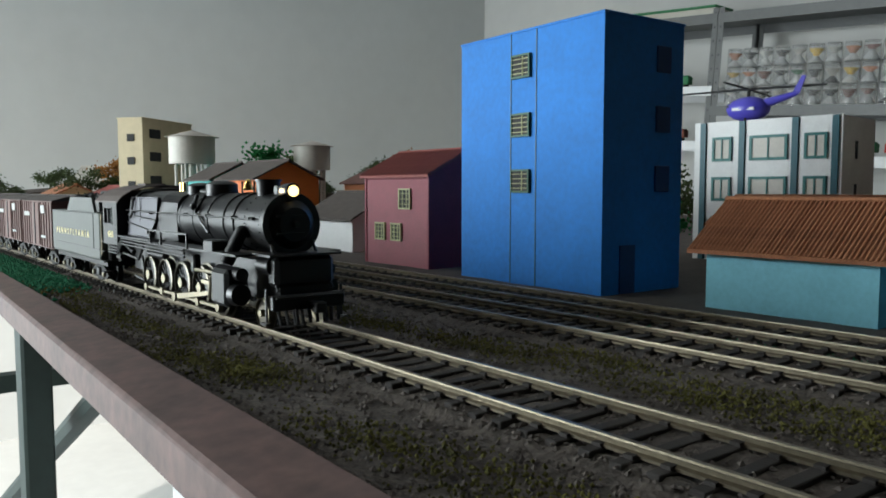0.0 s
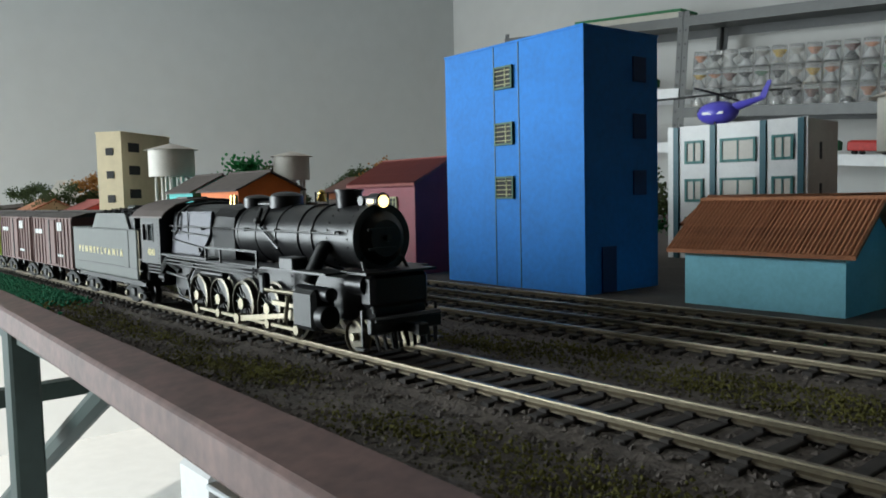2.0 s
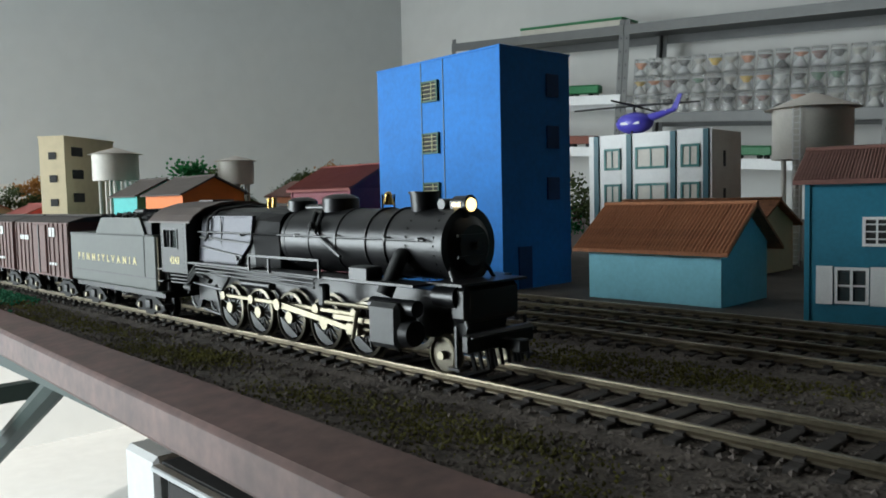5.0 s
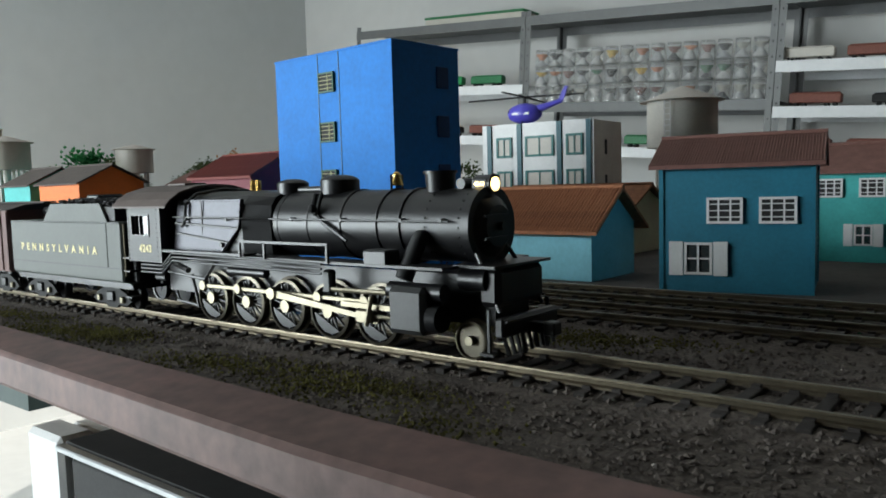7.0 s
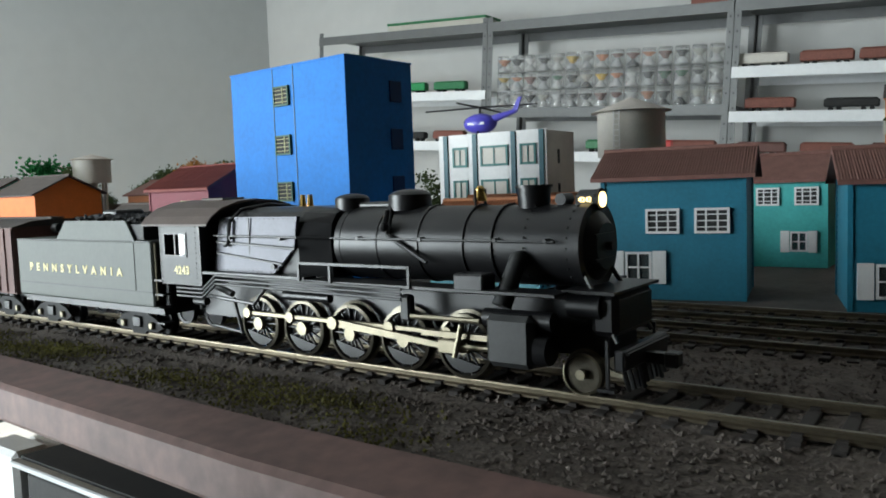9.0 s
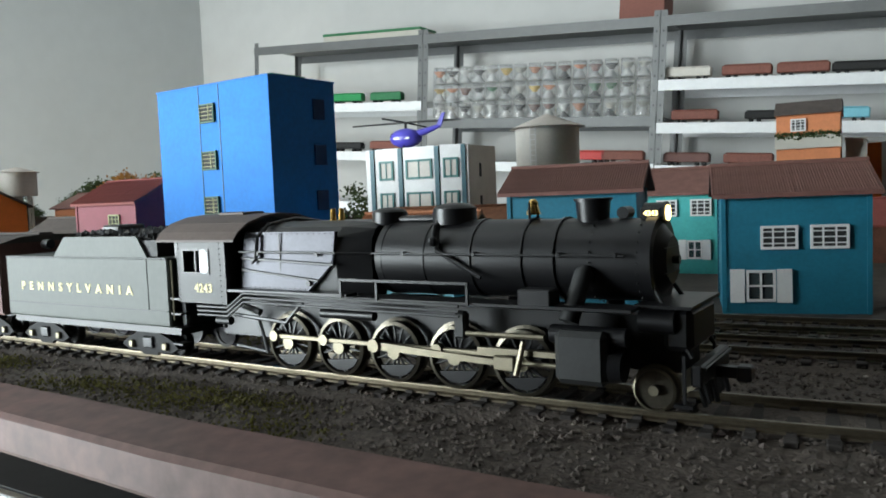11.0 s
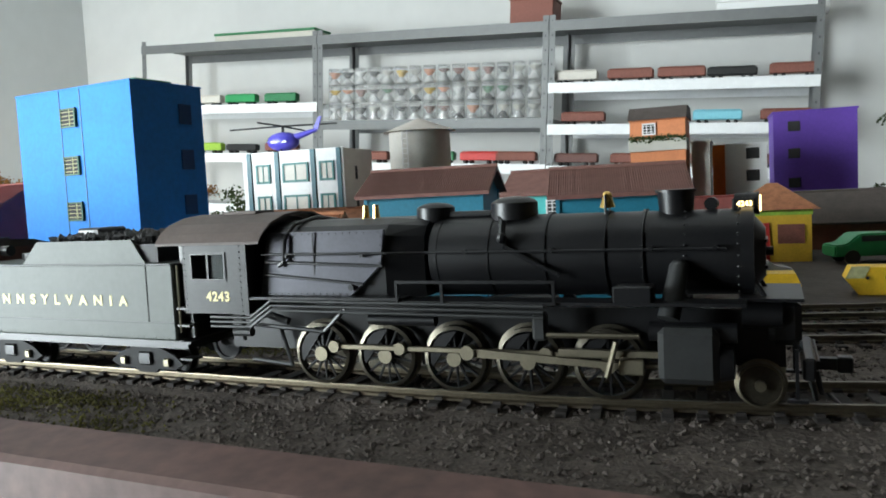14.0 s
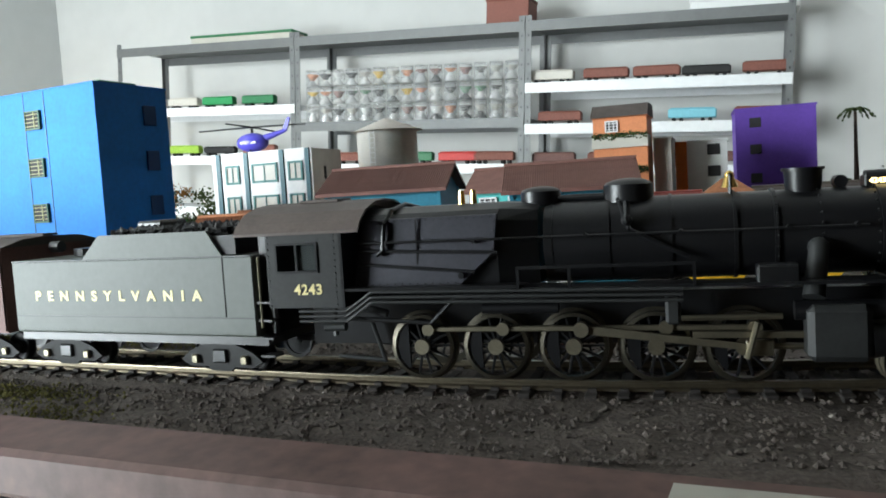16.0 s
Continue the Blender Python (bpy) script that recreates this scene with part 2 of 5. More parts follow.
layout = tagged(part("layout_board", bx(B(), X0, X1, -0.004, YB, -0.03, -0.004), "board"), "wooden model railway baseboard on a steel frame", "baseboard", kind="structure")
eb = B()
for xa, xb in ((X0, -0.5), (-0.5, -0.25), (-0.25, 0.0), (0.0, X1)):
    prism(eb, [(0, -0.011), (0, 0.0010), (-0.0012, 0.0020), (-0.0150, 0.0006), (-0.0163, -0.0006), (-0.0165, -0.0080), (-0.0156, -0.0092), (-0.010, -0.0110)], "x", xa, xb)
for v in eb.verts:
    v.co.y = edge(v.co.x) + v.co.y * (1 - 0.9 * min(0.5, max(0.0, -v.co.x)))
tagged(part("edge_beam", eb, "beam"), "reddish brown varnished wooden edge moulding of the baseboard", "moulding", kind="structure")
fr = thing("table_frame", pose(0, 0, 0), "dark green welded steel table frame under the baseboard", "table frame")
for x in (-1.45, -0.579, 0.55):
    part("leg", bx(B(), x - 0.012, x + 0.012, 0.0, 0.020, FLOOR, -0.03, 0.002), "legsteel", fr)
    part("leg", bx(B(), x - 0.02, x + 0.02, 0.92, 0.96, FLOOR, -0.03, 0.002), "legsteel", fr)
    part("crossbar", bx(B(), x - 0.015, x + 0.015, 0.04, 0.92, -0.30, -0.27), "legsteel", fr)
part("brace", cy(B(), (-1.02, 0.04, -0.355), (-0.43, 0.04, -0.052), 0.0085, n=8), "legsteel", fr)
part("rail", bx(B(), X0 + 0.1, -0.27, 0.005, 0.035, -0.055, -0.03), "legsteel", fr)

cab_ = thing("display_cabinet", pose(0, 0, 0), "white cabinet with dark glass doors under the baseboard", "cabinet")
part("body", bx(B(), -0.237, 0.50, 0.006, 0.50, FLOOR, -0.0545, 0.003), "white", cab_)
part("stile", bx(B(), -0.237, -0.208, -0.010, 0.005, FLOOR, -0.052, 0.002), "white", cab_)
part("top_panel", bx(B(), -0.205, 0.50, -0.0085, 0.20, -0.0540, -0.0525), "dark", cab_, "dark panel added over the white cabinet top")
part("top_strip", bx(B(), -0.205, 0.50, -0.0130, -0.0090, -0.0555, -0.0530, 0.0005), "alu", cab_, "thin dull aluminium edge strip")
for x in (-0.204, -0.020, 0.164):
    d_ = part("door", bx(B(), x, x + 0.181, -0.008, 0.005, FLOOR + 0.05, -0.058, 0.002), "dark", cab_, "dark glass cabinet door")
    part("edge_profile", bx(B(), x + 0.1815, x + 0.1835, -0.009, 0.004, FLOOR + 0.05, -0.058), "alu", d_)

# the tracks leave the straight at XC and turn on one centre
XC, YC = 0.064, 0.475


def bend(s, off):
    """The place at s along the line and off across it, and the line's heading there."""
    if s <= XC:
        return s, off, 0.0
    a = (s - XC) / YC
    return XC + (YC - off) * math.sin(a), YC - (YC - off) * math.cos(a), a


def across(x, y):
    return y if x <= XC else YC - math.hypot(x - XC, YC - y)


# ground: one sheet with slight relief, kept low under the tracks
random.seed(3)
N, K = 260, 120
vs, fs = [], []
for j in range(K + 1):
    for i in range(N + 1):
        x = X0 + (X1 - X0) * i / N
        y = edge(x) - 0.001 + (YB - edge(x)) * (j / K) ** 1.7
        z = 0.0012 * noise.noise((x * 60, y * 60, 0)) + 0.0006 * noise.noise((x * 300, y * 300, 1))
        if j in (0,):
            z = -0.0005
        o_ = across(x, y)
        if y > 0.05:
            z = z * 0.3
        for c_ in (0.0, 0.068, 0.1035):
            z += 0.0015 * max(0.0, 1 - max(0.0, abs(o_ - c_) - 0.013) / 0.006) ** 1.5 if abs(o_ - c_) < 0.019 else 0.0
        vs.append((x, y, z))
for j in range(K):
    for i in range(N):
        a = j * (N + 1) + i
        fs.append((a, a + 1, a + N + 2, a + N + 1))
me = bpy.data.meshes.new("ground_cover")
me.from_pydata(vs, [], fs)
me.materials.append(M["ground"])
me.materials.append(M["street"])
for p in me.polygons:
    p.use_smooth = True
    if p.center.y > 0.13:
        p.material_index = 1
tagged(new("ground_cover", me), "dark grey-brown ballast and dirt ground cover", "ground", kind="structure")


def scatter(name, material, count, place, size, label, cat, flat=0.7, parent=None):
    vv, ff = [], []
    base = [(1, 0, 0), (-1, 0, 0), (0, 1, 0), (0, -1, 0), (0, 0, 1), (0, 0, -1)]
    tri = [(0, 2, 4), (2, 1, 4), (1, 3, 4), (3, 0, 4), (2, 0, 5), (1, 2, 5), (3, 1, 5), (0, 3, 5)]
    for _ in range(count):
        x, y, z = place()
        s = size * random.uniform(0.5, 1.4)
        a = random.uniform(0, 6.28)
        k = len(vv)
        for bxx in base:
            q = [c * s * random.uniform(0.6, 1.2) for c in bxx]
            vv.append((x + q[0] * math.cos(a) - q[1] * math.sin(a), y + q[0] * math.sin(a) + q[1] * math.cos(a), z + q[2] * flat))
        ff += [(k + p, k + q, k + r) for p, q, r in tri]
    m_ = bpy.data.meshes.new(name)
    m_.from_pydata(vv, [], ff)
    m_.materials.append(M[material])
    o = new(name, m_)
    o.parent = parent
    return tagged(o, label, cat, kind="stuff") if cat else o


def near_strip():
    y = random.uniform(YE + 0.001, 0.125)
    x = random.uniform(-0.55, 0.34)
    if random.random() < 0.25:
        x = random.uniform(-1.2, 0.6)
    z = 0.0004 + (0.0012 if abs(y) < 0.0165 or abs(y - 0.068) < 0.0165 or abs(y - 0.1035) < 0.0165 else 0.0)
    u, v, _ = bend(x, max(y, edge(x) + 0.001))
    return u, v, z


scatter("ballast_stones", "stone", 42000, near_strip, 0.00066, "fine dark grey ballast stones", "gravel")
scatter("bright_pebbles", "concrete", 90, near_strip, 0.0006, "scattered pale pebbles on the ballast", "gravel")
spots = [(random.uniform(-0.7, 0.02), random.choice((random.uniform(-0.041, -0.024), random.uniform(0.028, 0.048)))) for _ in range(150)]


def moss_place():
    c = random.choice(spots)
    x, y = c[0] + random.gauss(0, 0.009), c[1] + random.gauss(0, 0.0035)
    return x, max(edge(x) + 0.002, y), random.uniform(0.0003, 0.0014)


scatter("moss_tufts", "moss", 24000, moss_place, 0.00042, "yellow-green scenic moss tufts along the track", "moss", 0.9)


def turf_place():
    x = random.uniform(-1.0, -0.33) + random.gauss(0, 0.015)
    return x, random.uniform(edge(x) + 0.001, -0.015), random.uniform(0.0004, 0.0016)


scatter("green_turf", "turf", 20000, turf_place, 0.0010, "bright green scenic turf beside the track", "turf", 0.8)
scatter("track_turf", "turf", 7000, lambda: (*bend(random.uniform(-0.7, 0.25), random.gauss(0.0865, 0.004))[:2], 0.0006), 0.0010, "dark green scenic turf between the sidings", "turf", 0.9)

# ---- tracks ----
RAIL = 0.0042


def track(off, label):
    t = thing("railway_track", pose(0, 0, 0), label, "track", "model railway tracks")
    stations = [-1.7, -0.6, XC] + [XC + 0.012 * k for k in range(1, 46)]
    half = [(0.0011, 0.0021), (0.0011, 0.0026), (0.00032, 0.0029), (0.00032, 0.0036), (0.00055, 0.0038), (0.0005, RAIL)]
    for s in (-0.00875, 0.00875):
        prof = [(w, z) for w, z in half] + [(-w, z) for w, z in reversed(half)]
        vv, ff, n = [], [], len(prof)
        for k, st in enumerate(stations):
            for w, z in prof:
                u, v, _ = bend(st, off + s + w)
                vv.append((u, v, z))
            if k:
                ff += [((k - 1) * n + i, (k - 1) * n + (i + 1) % n, k * n + (i + 1) % n, k * n + i) for i in range(n)]
        ff += [tuple(range(n)), tuple(range((len(stations) - 1) * n, len(stations) * n))]
        m_ = bpy.data.meshes.new("rail")
        m_.from_pydata(vv, [], ff)
        m_.materials.append(M["rail"])
        q = new("rail", m_)
        q.parent = t
    tie = B()
    bx(tie, -0.0013, 0.0013, -0.0136, 0.0136, 0.0, 0.0023, 0.0002)
    for s in (-0.00875, 0.00875):
        bx(tie, -0.0009, 0.0009, s - 0.0019, s + 0.0019, 0.0022, 0.0029)
    o = part("tie", tie, "tie", t)
    first, rest, fcs = True, [], []
    for i in range(int(2.24 / 0.0068)):
        u, v, a = bend(-1.7 + 0.0068 * (i + 0.5), off + random.uniform(-0.0003, 0.0003))
        m_ = pose(u, v, random.uniform(-0.0003, 0.0001), 0, 0, math.degrees(a) + random.uniform(-1.5, 1.5))
        if -0.75 < u < 0.42:
            q = o if first else new("tie", o.data)
            first, q.parent, q.matrix_local = False, t, m_
        else:
            k = len(rest)
            rest += [tuple(m_ @ w.co) for w in o.data.vertices]
            fcs += [tuple(k + i_ for i_ in p.vertices) for p in o.data.polygons]
    m_ = bpy.data.meshes.new("far_ties")
    m_.from_pydata(rest, [], fcs)
    m_.materials.append(M["tie"])
    q = tagged(new("far_ties", m_), kind="stuff")
    q.parent = t


track(0.0, "main line track with nickel rails and dark ties, straight then curving")
track(0.068, "second parallel track with dull nickel rails")
track(0.1035, "third parallel track beside the houses")


# ---- buildings ----
def window(parent, x, z, w, h, kind, y=0.0):
    """A window on a wall that faces -y, its lower left corner at x, z."""
    fr_m = {"grille": "white", "shutter": "white", "plain": "greentrim", "cream": "grille", "bars": "darkgreen"}[kind]
    t = 0.0016 if kind == "plain" else 0.0009
    f = B()
    for a in ((x, x + w, z, z + t), (x, x + w, z + h - t, z + h), (x, x + t, z + t, z + h - t), (x + w - t, x + w, z + t, z + h - t)):
        bx(f, a[0], a[1], y - 0.0009, y + 0.0003, a[2], a[3])
    o = part("window", f, fr_m, parent)
    part("pane", bx(B(), x + t, x + w - t, y - 0.0003, y - 0.0001, z + t, z + h - t), "dark" if kind in ("grille", "cream", "bars") else "tank" if kind == "plain" else "winglass", o)
    bars = B()
    if kind == "bars":
        for k in range(1, 5):
            zz = z + h * k / 5
            bx(bars, x + t, x + w - t, y - 0.0008, y - 0.0004, zz - 0.00016, zz + 0.00016)
        bx(bars, x + w * 0.62 - 0.0002, x + w * 0.62 + 0.0002, y - 0.0007, y - 0.0004, z + t, z + h - t)
    elif kind in ("grille", "cream"):
        for k in range(1, 4):
            zz = z + h * k / 4
            bx(bars, x + t, x + w - t, y - 0.0008, y - 0.0004, zz - 0.0002, zz + 0.0002)
        for k in (1, 2):
            bx(bars, x + w * k / 3 - 0.0003, x + w * k / 3 + 0.0003, y - 0.0007, y - 0.0004, z + t, z + h - t)
    else:
        bx(bars, x + w / 2 - 0.0004, x + w / 2 + 0.0004, y - 0.0008, y - 0.0004, z + t, z + h - t)
        if kind == "shutter":
            bx(bars, x + t, x + w - t, y - 0.0008, y - 0.0004, z + h * 0.5 - 0.0003, z + h * 0.5 + 0.0003)
    part("glazing_bar", bars, "grille" if kind == "bars" else fr_m, o)
    if kind == "shutter":
        for sx in (x - w * 0.55, x + w * 1.04):
            b = B()
            bx(b, sx, sx + w * 0.5, y - 0.0011, y + 0.0002, z - 0.0003, z + h + 0.0003)
            part("shutter", b, "white", o)
    return o


def gable_roof(parent, w, d, h, rh, material, over=0.004, ridges=26, name="roof", cap=True):
    """Ridge along x; corrugated with rows of tiles."""
    sl = math.hypot(d / 2 + over, rh)
    for side in (-1, 1):
        b = B()
        prism(b, [(side * (d / 2 + over), h - rh * over / (d / 2) + 0.0), (0, h + rh), (0, h + rh + 0.0014), (side * (d / 2 + over), h - rh * over / (d / 2) + 0.0014)], "x", -w / 2 - over, w / 2 + over)
        roof = part(name, b, material, parent)
        if ridges:
            step = (w + 2 * over) / ridges
            row = part("roof_tile", cy(B(), (0, side * (d / 2 + over), h - rh * over / (d / 2) + 0.0014), (0, 0, h + rh + 0.0014), step * 0.34, n=6), material, roof)
            for k in range(ridges):
                q = row if k == 0 else new("roof_tile", row.data)
                q.parent, q.location = roof, (-w / 2 - over + step * (k + 0.5), 0, random.uniform(-0.0001, 0.0001))
    if cap:
        part("ridge_cap", cy(B(), (-w / 2 - over, 0, h + rh + 0.0014), (w / 2 + over, 0, h + rh + 0.0014), 0.0011, n=8), material, parent)


def house(name, x, y, rz, w, d, h, rh, wall, roof, label, windows=(), siding=True, ridges=0, over=0.004, side=True, door=None):
    """Front middle of the wall at x, y; faces -y before the turn."""
    t = thing(name, pose(x, y, 0, 0, 0, rz) @ pose(0, d / 2, 0), label, "model house", "model town houses")
    b = prism(B(), [(-d / 2, -0.001), (d / 2, -0.001), (d / 2, h), (0, h + rh - 0.0004), (-d / 2, h)], "x", -w / 2, w / 2)
    body = part("wall", b, wall, t)
    if siding:
        n = int(h / 0.0021)
        b = B()
        for k in range(n):
            z = h * k / n
            for yy, s in ((-d / 2, -1), (d / 2, 1)):
                prism(b, [(yy, z), (yy + s * 0.00042, z), (yy, z + h / n)], "x", -w / 2, w / 2)
            for xx, s in ((-w / 2, -1), (w / 2, 1)):
                prism(b, [(xx, z), (xx + s * 0.00042, z), (xx, z + h / n)], "y", -d / 2, d / 2)
        part("siding", b, wall, body)
        for sx in (-1, 1):
            for sy in (-1, 1):
                part("corner_board", bx(B(), sx * w / 2 - 0.0008, sx * w / 2 + 0.0008, sy * d / 2 - 0.0008, sy * d / 2 + 0.0008, 0, h - 0.0002), wall, body)
    gable_roof(t, w, d, h, rh, roof, over, ridges)
    for wx, wz, ww, wh, k in windows:
        window(t, wx, wz, ww, wh, k, -d / 2 - 0.0005)
    if door:
        part("door", bx(B(), door[0], door[0] + door[1], -d / 2 - 0.001, -d / 2 + 0.0005, 0.0, door[2]), door[3], t)
    return t


# tall blue apartment block
def blue_block():
    t = thing("apartment_block", pose(-0.2105, 0.1425, 0, 0, 0, -3.0) @ pose(0, 0.0245, 0), "tall bright blue painted card apartment block with barred windows", "model building", "model town houses")
    w, d, h = 0.094, 0.049, 0.1128
    holes = [(-0.0035, 0.0925), (-0.0035, 0.0665), (-0.0035, 0.0415)]
    b = bx(B(), -w / 2, w / 2, -d / 2, d / 2, -0.001, h)
    part("wall", b, "blue", t)
    for x in (-0.0095, 0.0075):
        part("seam", bx(B(), x - 0.0002, x + 0.0002, -d / 2 - 0.0003, -d / 2 + 0.0002, 0.0, h), "tealtrim", t)
    part("parapet", bx(B(), -w / 2 - 0.0004, w / 2 + 0.0004, -d / 2 - 0.0004, d / 2 + 0.0004, h, h + 0.0009), "blue", t)
    part("roof_hatch", bx(B(), 0.005, 0.034, -0.010, 0.016, h, h + 0.0045, 0.0004), "bluegreen", t, "green roof box")
    for x, z in holes:
        window(t, x - 0.0050, z, 0.0125, 0.0105, "bars", -d / 2 - 0.0005)
    for z in (0.092, 0.067, 0.042):
        part("side_window", bx(B(), w / 2 - 0.0003, w / 2 + 0.0007, 0.007, 0.016, z, z + 0.011, 0.0003), "bluedark", t)
    part("side_door", bx(B(), w / 2 - 0.0003, w / 2 + 0.0006, -0.014, -0.005, 0, 0.020), "bluedark", t)


blue_block()


def white_block():
    t = thing("white_office_block", pose(-0.2005, 0.327, 0, 0, 0, 3.5) @ pose(0, 0.0225, 0), "white flat-roofed model block with dark teal pilasters and windows", "model building", "model town houses")
    w, d, h = 0.088, 0.045, 0.083
    part("wall", bx(B(), -w / 2, w / 2, -d / 2, d / 2, -0.001, h), "concrete", t)
    for x0_, x1_ in ((-0.044, -0.0402), (-0.0358, -0.0152), (-0.0108, 0.0163), (0.0207, 0.0398), (0.0412, 0.044)):
        part("facade_panel", bx(B(), x0_, x1_, -d / 2 - 0.0012, -d / 2 + 0.0003, 0.0, h + 0.0008), "white", t)
    for x in (-0.038, -0.013, 0.0185, 0.0405):
        part("pilaster", bx(B(), x - 0.0018, x + 0.0018, -d / 2 - 0.0022, -d / 2, 0.0, h + 0.0005), "tealtrim", t)
    for z in (0.060, 0.036, 0.012):
        for x, ww in ((-0.0318, 0.0125), (-0.0082, 0.0225), (0.0238, 0.0125)):
            window(t, x, z, ww, 0.0145, "plain", -d / 2 - 0.0014)
        part("side_slot", bx(B(), w / 2 - 0.0003, w / 2 + 0.0004, -0.006, -0.003, z, z + 0.010), "dark", t)


white_block()

house("red_house", -0.3215, 0.150, 0, 0.061, 0.052, 0.051, 0.013, "red", "redroof", "dark red clapboard two-storey model house with cream windows", [(0.004, 0.032, 0.011, 0.0115, "cream"), (-0.020, 0.014, 0.010, 0.010, "cream"), (-0.004, 0.014, 0.010, 0.010, "cream")], over=0.003, ridges=24)
house("aqua_house", -0.0905, 0.1475, 0, 0.060, 0.040, 0.0235, 0.0145, "aqua", "claytile", "low pale aqua model house with an orange clay tile roof", siding=False, ridges=44, over=0.005)
house("petrol_blue_house", 0.0000, 0.1435, 12, 0.052, 0.042, 0.0475, 0.0092, "petrol", "browntile", "petrol blue clapboard model house with white shutters and brown roof", [(-0.0095, 0.0255, 0.0125, 0.0095, "grille"), (0.0085, 0.0255, 0.0125, 0.0095, "grille"), (-0.0175, 0.0065, 0.0100, 0.012, "shutter")], ridges=60)
house("petrol_blue_house", 0.0850, 0.1460, 15, 0.048, 0.042, 0.0440, 0.0092, "petrol", "browntile", "teal blue clapboard model house with white shutters beside the skips", [(-0.0115, 0.0235, 0.0125, 0.0085, "grille"), (0.005, 0.0235, 0.0125, 0.0085, "grille"), (-0.0165, 0.0045, 0.010, 0.0115, "shutter")], ridges=60)
house("turquoise_house", 0.012, 0.268, 2, 0.038, 0.040, 0.0445, 0.011, "turq", "browntile", "turquoise model house with white shutters and a brown roof", [(-0.014, 0.031, 0.011, 0.009, "grille"), (0.004, 0.031, 0.011, 0.009, "grille"), (0.002, 0.008, 0.008, 0.010, "shutter")], siding=False)
hs = house("white_cottage", -0.445, 0.178, 2, 0.060, 0.060, 0.024, 0.016, "white", "darkroof", "small white model cottage with a dark roof", siding=False, over=0.005)
house("orange_roof_house", -0.629, 0.190, 0, 0.078, 0.062, 0.053, 0.015, "vorange", "darkroof", "bright orange model house with a dark brown roof", siding=False)
house("green_shed", -0.708, 0.186, 0, 0.058, 0.060, 0.053, 0.015, "turq", "darkroof", "pale green model shed with a grey roof", siding=False)
house("brown_roof_house", -0.61, 0.325, 0, 0.11, 0.06, 0.050, 0.013, "orange", "browntile", "long model house with a brown tile roof", siding=False)
house("red_barn", -0.92, 0.13, 0, 0.07, 0.08, 0.03, 0.016, "redpaint", "redroof", "small red model barn with a window", siding=False)
house("cream_cottage", -1.0, 0.10, 0, 0.07, 0.07, 0.032, 0.016, "beige", "claytile", "cream model cottage with an orange roof", siding=False)
house("grey_chapel", -1.12, 0.20, 60, 0.06, 0.09, 0.055, 0.02, "tank", "tank", "grey model house with a steep roof", siding=False)
house("beige_gable_house", -0.240, 0.235, 60, 0.045, 0.045, 0.042, 0.014, "beige", "claytile", "beige gabled model house behind the blue block", siding=False)
house("low_clay_house", -0.145, 0.262, 0, 0.09, 0.05, 0.026, 0.012, "beige", "claytile", "low model house with a clay tile roof", siding=False)
house("low_red_house", 0.06, 0.34, 0, 0.10, 0.05, 0.022, 0.012, "rust", "redroof", "low model house with a red roof", siding=False)
house("dark_brown_house", 0.178, 0.375, 5, 0.06, 0.05, 0.018, 0.016, "rust", "darkroof", "dark brown low model house", siding=False)
house("far_red_house", 0.30, 0.55, 10, 0.07, 0.06, 0.04, 0.03, "redroof", "redroof", "far red-roofed model house among trees", siding=False)


def flat_block(name, x, y, rz, w, d, h, wall, label, cols, rows_, accent=None, cap=None):
    t = thing(name, pose(x, y, 0, 0, 0, rz) @ pose(0, d / 2, 0), label, "model building", "model town houses")
    part("wall", bx(B(), -w / 2, w / 2, -d / 2, d / 2, -0.001, h), wall, t)
    part("parapet", bx(B(), -w / 2 - 0.0008, w / 2 + 0.0008, -d / 2 - 0.0008, d / 2 + 0.0008, h, h + 0.0016), cap or wall, t)
    for z in rows_:
        for x_ in cols:
            part("window", bx(B(), x_, x_ + 0.009, -d / 2 - 0.0007, -d / 2 + 0.0004, z, z + 0.008, 0.0003), "dark", t)
    if accent:
        part("accent_panel", bx(B(), -w / 2 - 0.001, -w / 2 + 0.0075, -d / 2 - 0.001, d / 2, 0, h + 0.001), accent, t)
    return t


# beige block: narrow face to the east, long face towards the track
bb = flat_block("beige_block", -0.835, 0.160, 38, 0.030, 0.097, 0.119, "beige", "tall beige model block with dark barred windows", (-0.004,), (0.095, 0.070, 0.044))
for z in (0.099, 0.074, 0.048):
    part("side_window", bx(B(), 0.0145, 0.0158, -0.036, -0.016, z, z + 0.010), "dark", bb)
flat_block("orange_tower", 0.0575, 0.392, 4, 0.037, 0.040, 0.089, "orange", "slim orange model tower with a mossy ledge and brown roof", (), ())
ot = bpy.data.objects["orange_tower"]
part("roof", prism(B(), [(-0.024, 0.0895), (0.024, 0.0895), (0.02, 0.0985), (-0.012, 0.0985)], "x", -0.0195, 0.0195), "darkroof", ot)
part("ledge", bx(B(), -0.0192, 0.0192, -0.0225, 0.0, 0.068, 0.076), "cardboard", ot)
window(ot, -0.010, 0.079, 0.009, 0.008, "grille", -0.0205)
scatter("hanging_plants", "foliage", 500, lambda: (random.uniform(-0.019, 0.019), -0.022 + random.gauss(0, 0.0007), random.choice((0.076, 0.0525)) + random.gauss(0, 0.0012)), 0.0009, "", "", 1.0, ot)
# slim block added as the orange tower's grey side, not a separate building
flat_block("orange_tower_side", 0.0835, 0.410, 4, 0.012, 0.04, 0.072, "tank", "grey side of the orange tower, built as a slim block", (), ())
flat_block("white_orange_block", 0.106, 0.45, 4, 0.036, 0.05, 0.070, "white", "white model block with an orange corner strip", (0.004,), (0.060, 0.044, 0.028), "vorange")
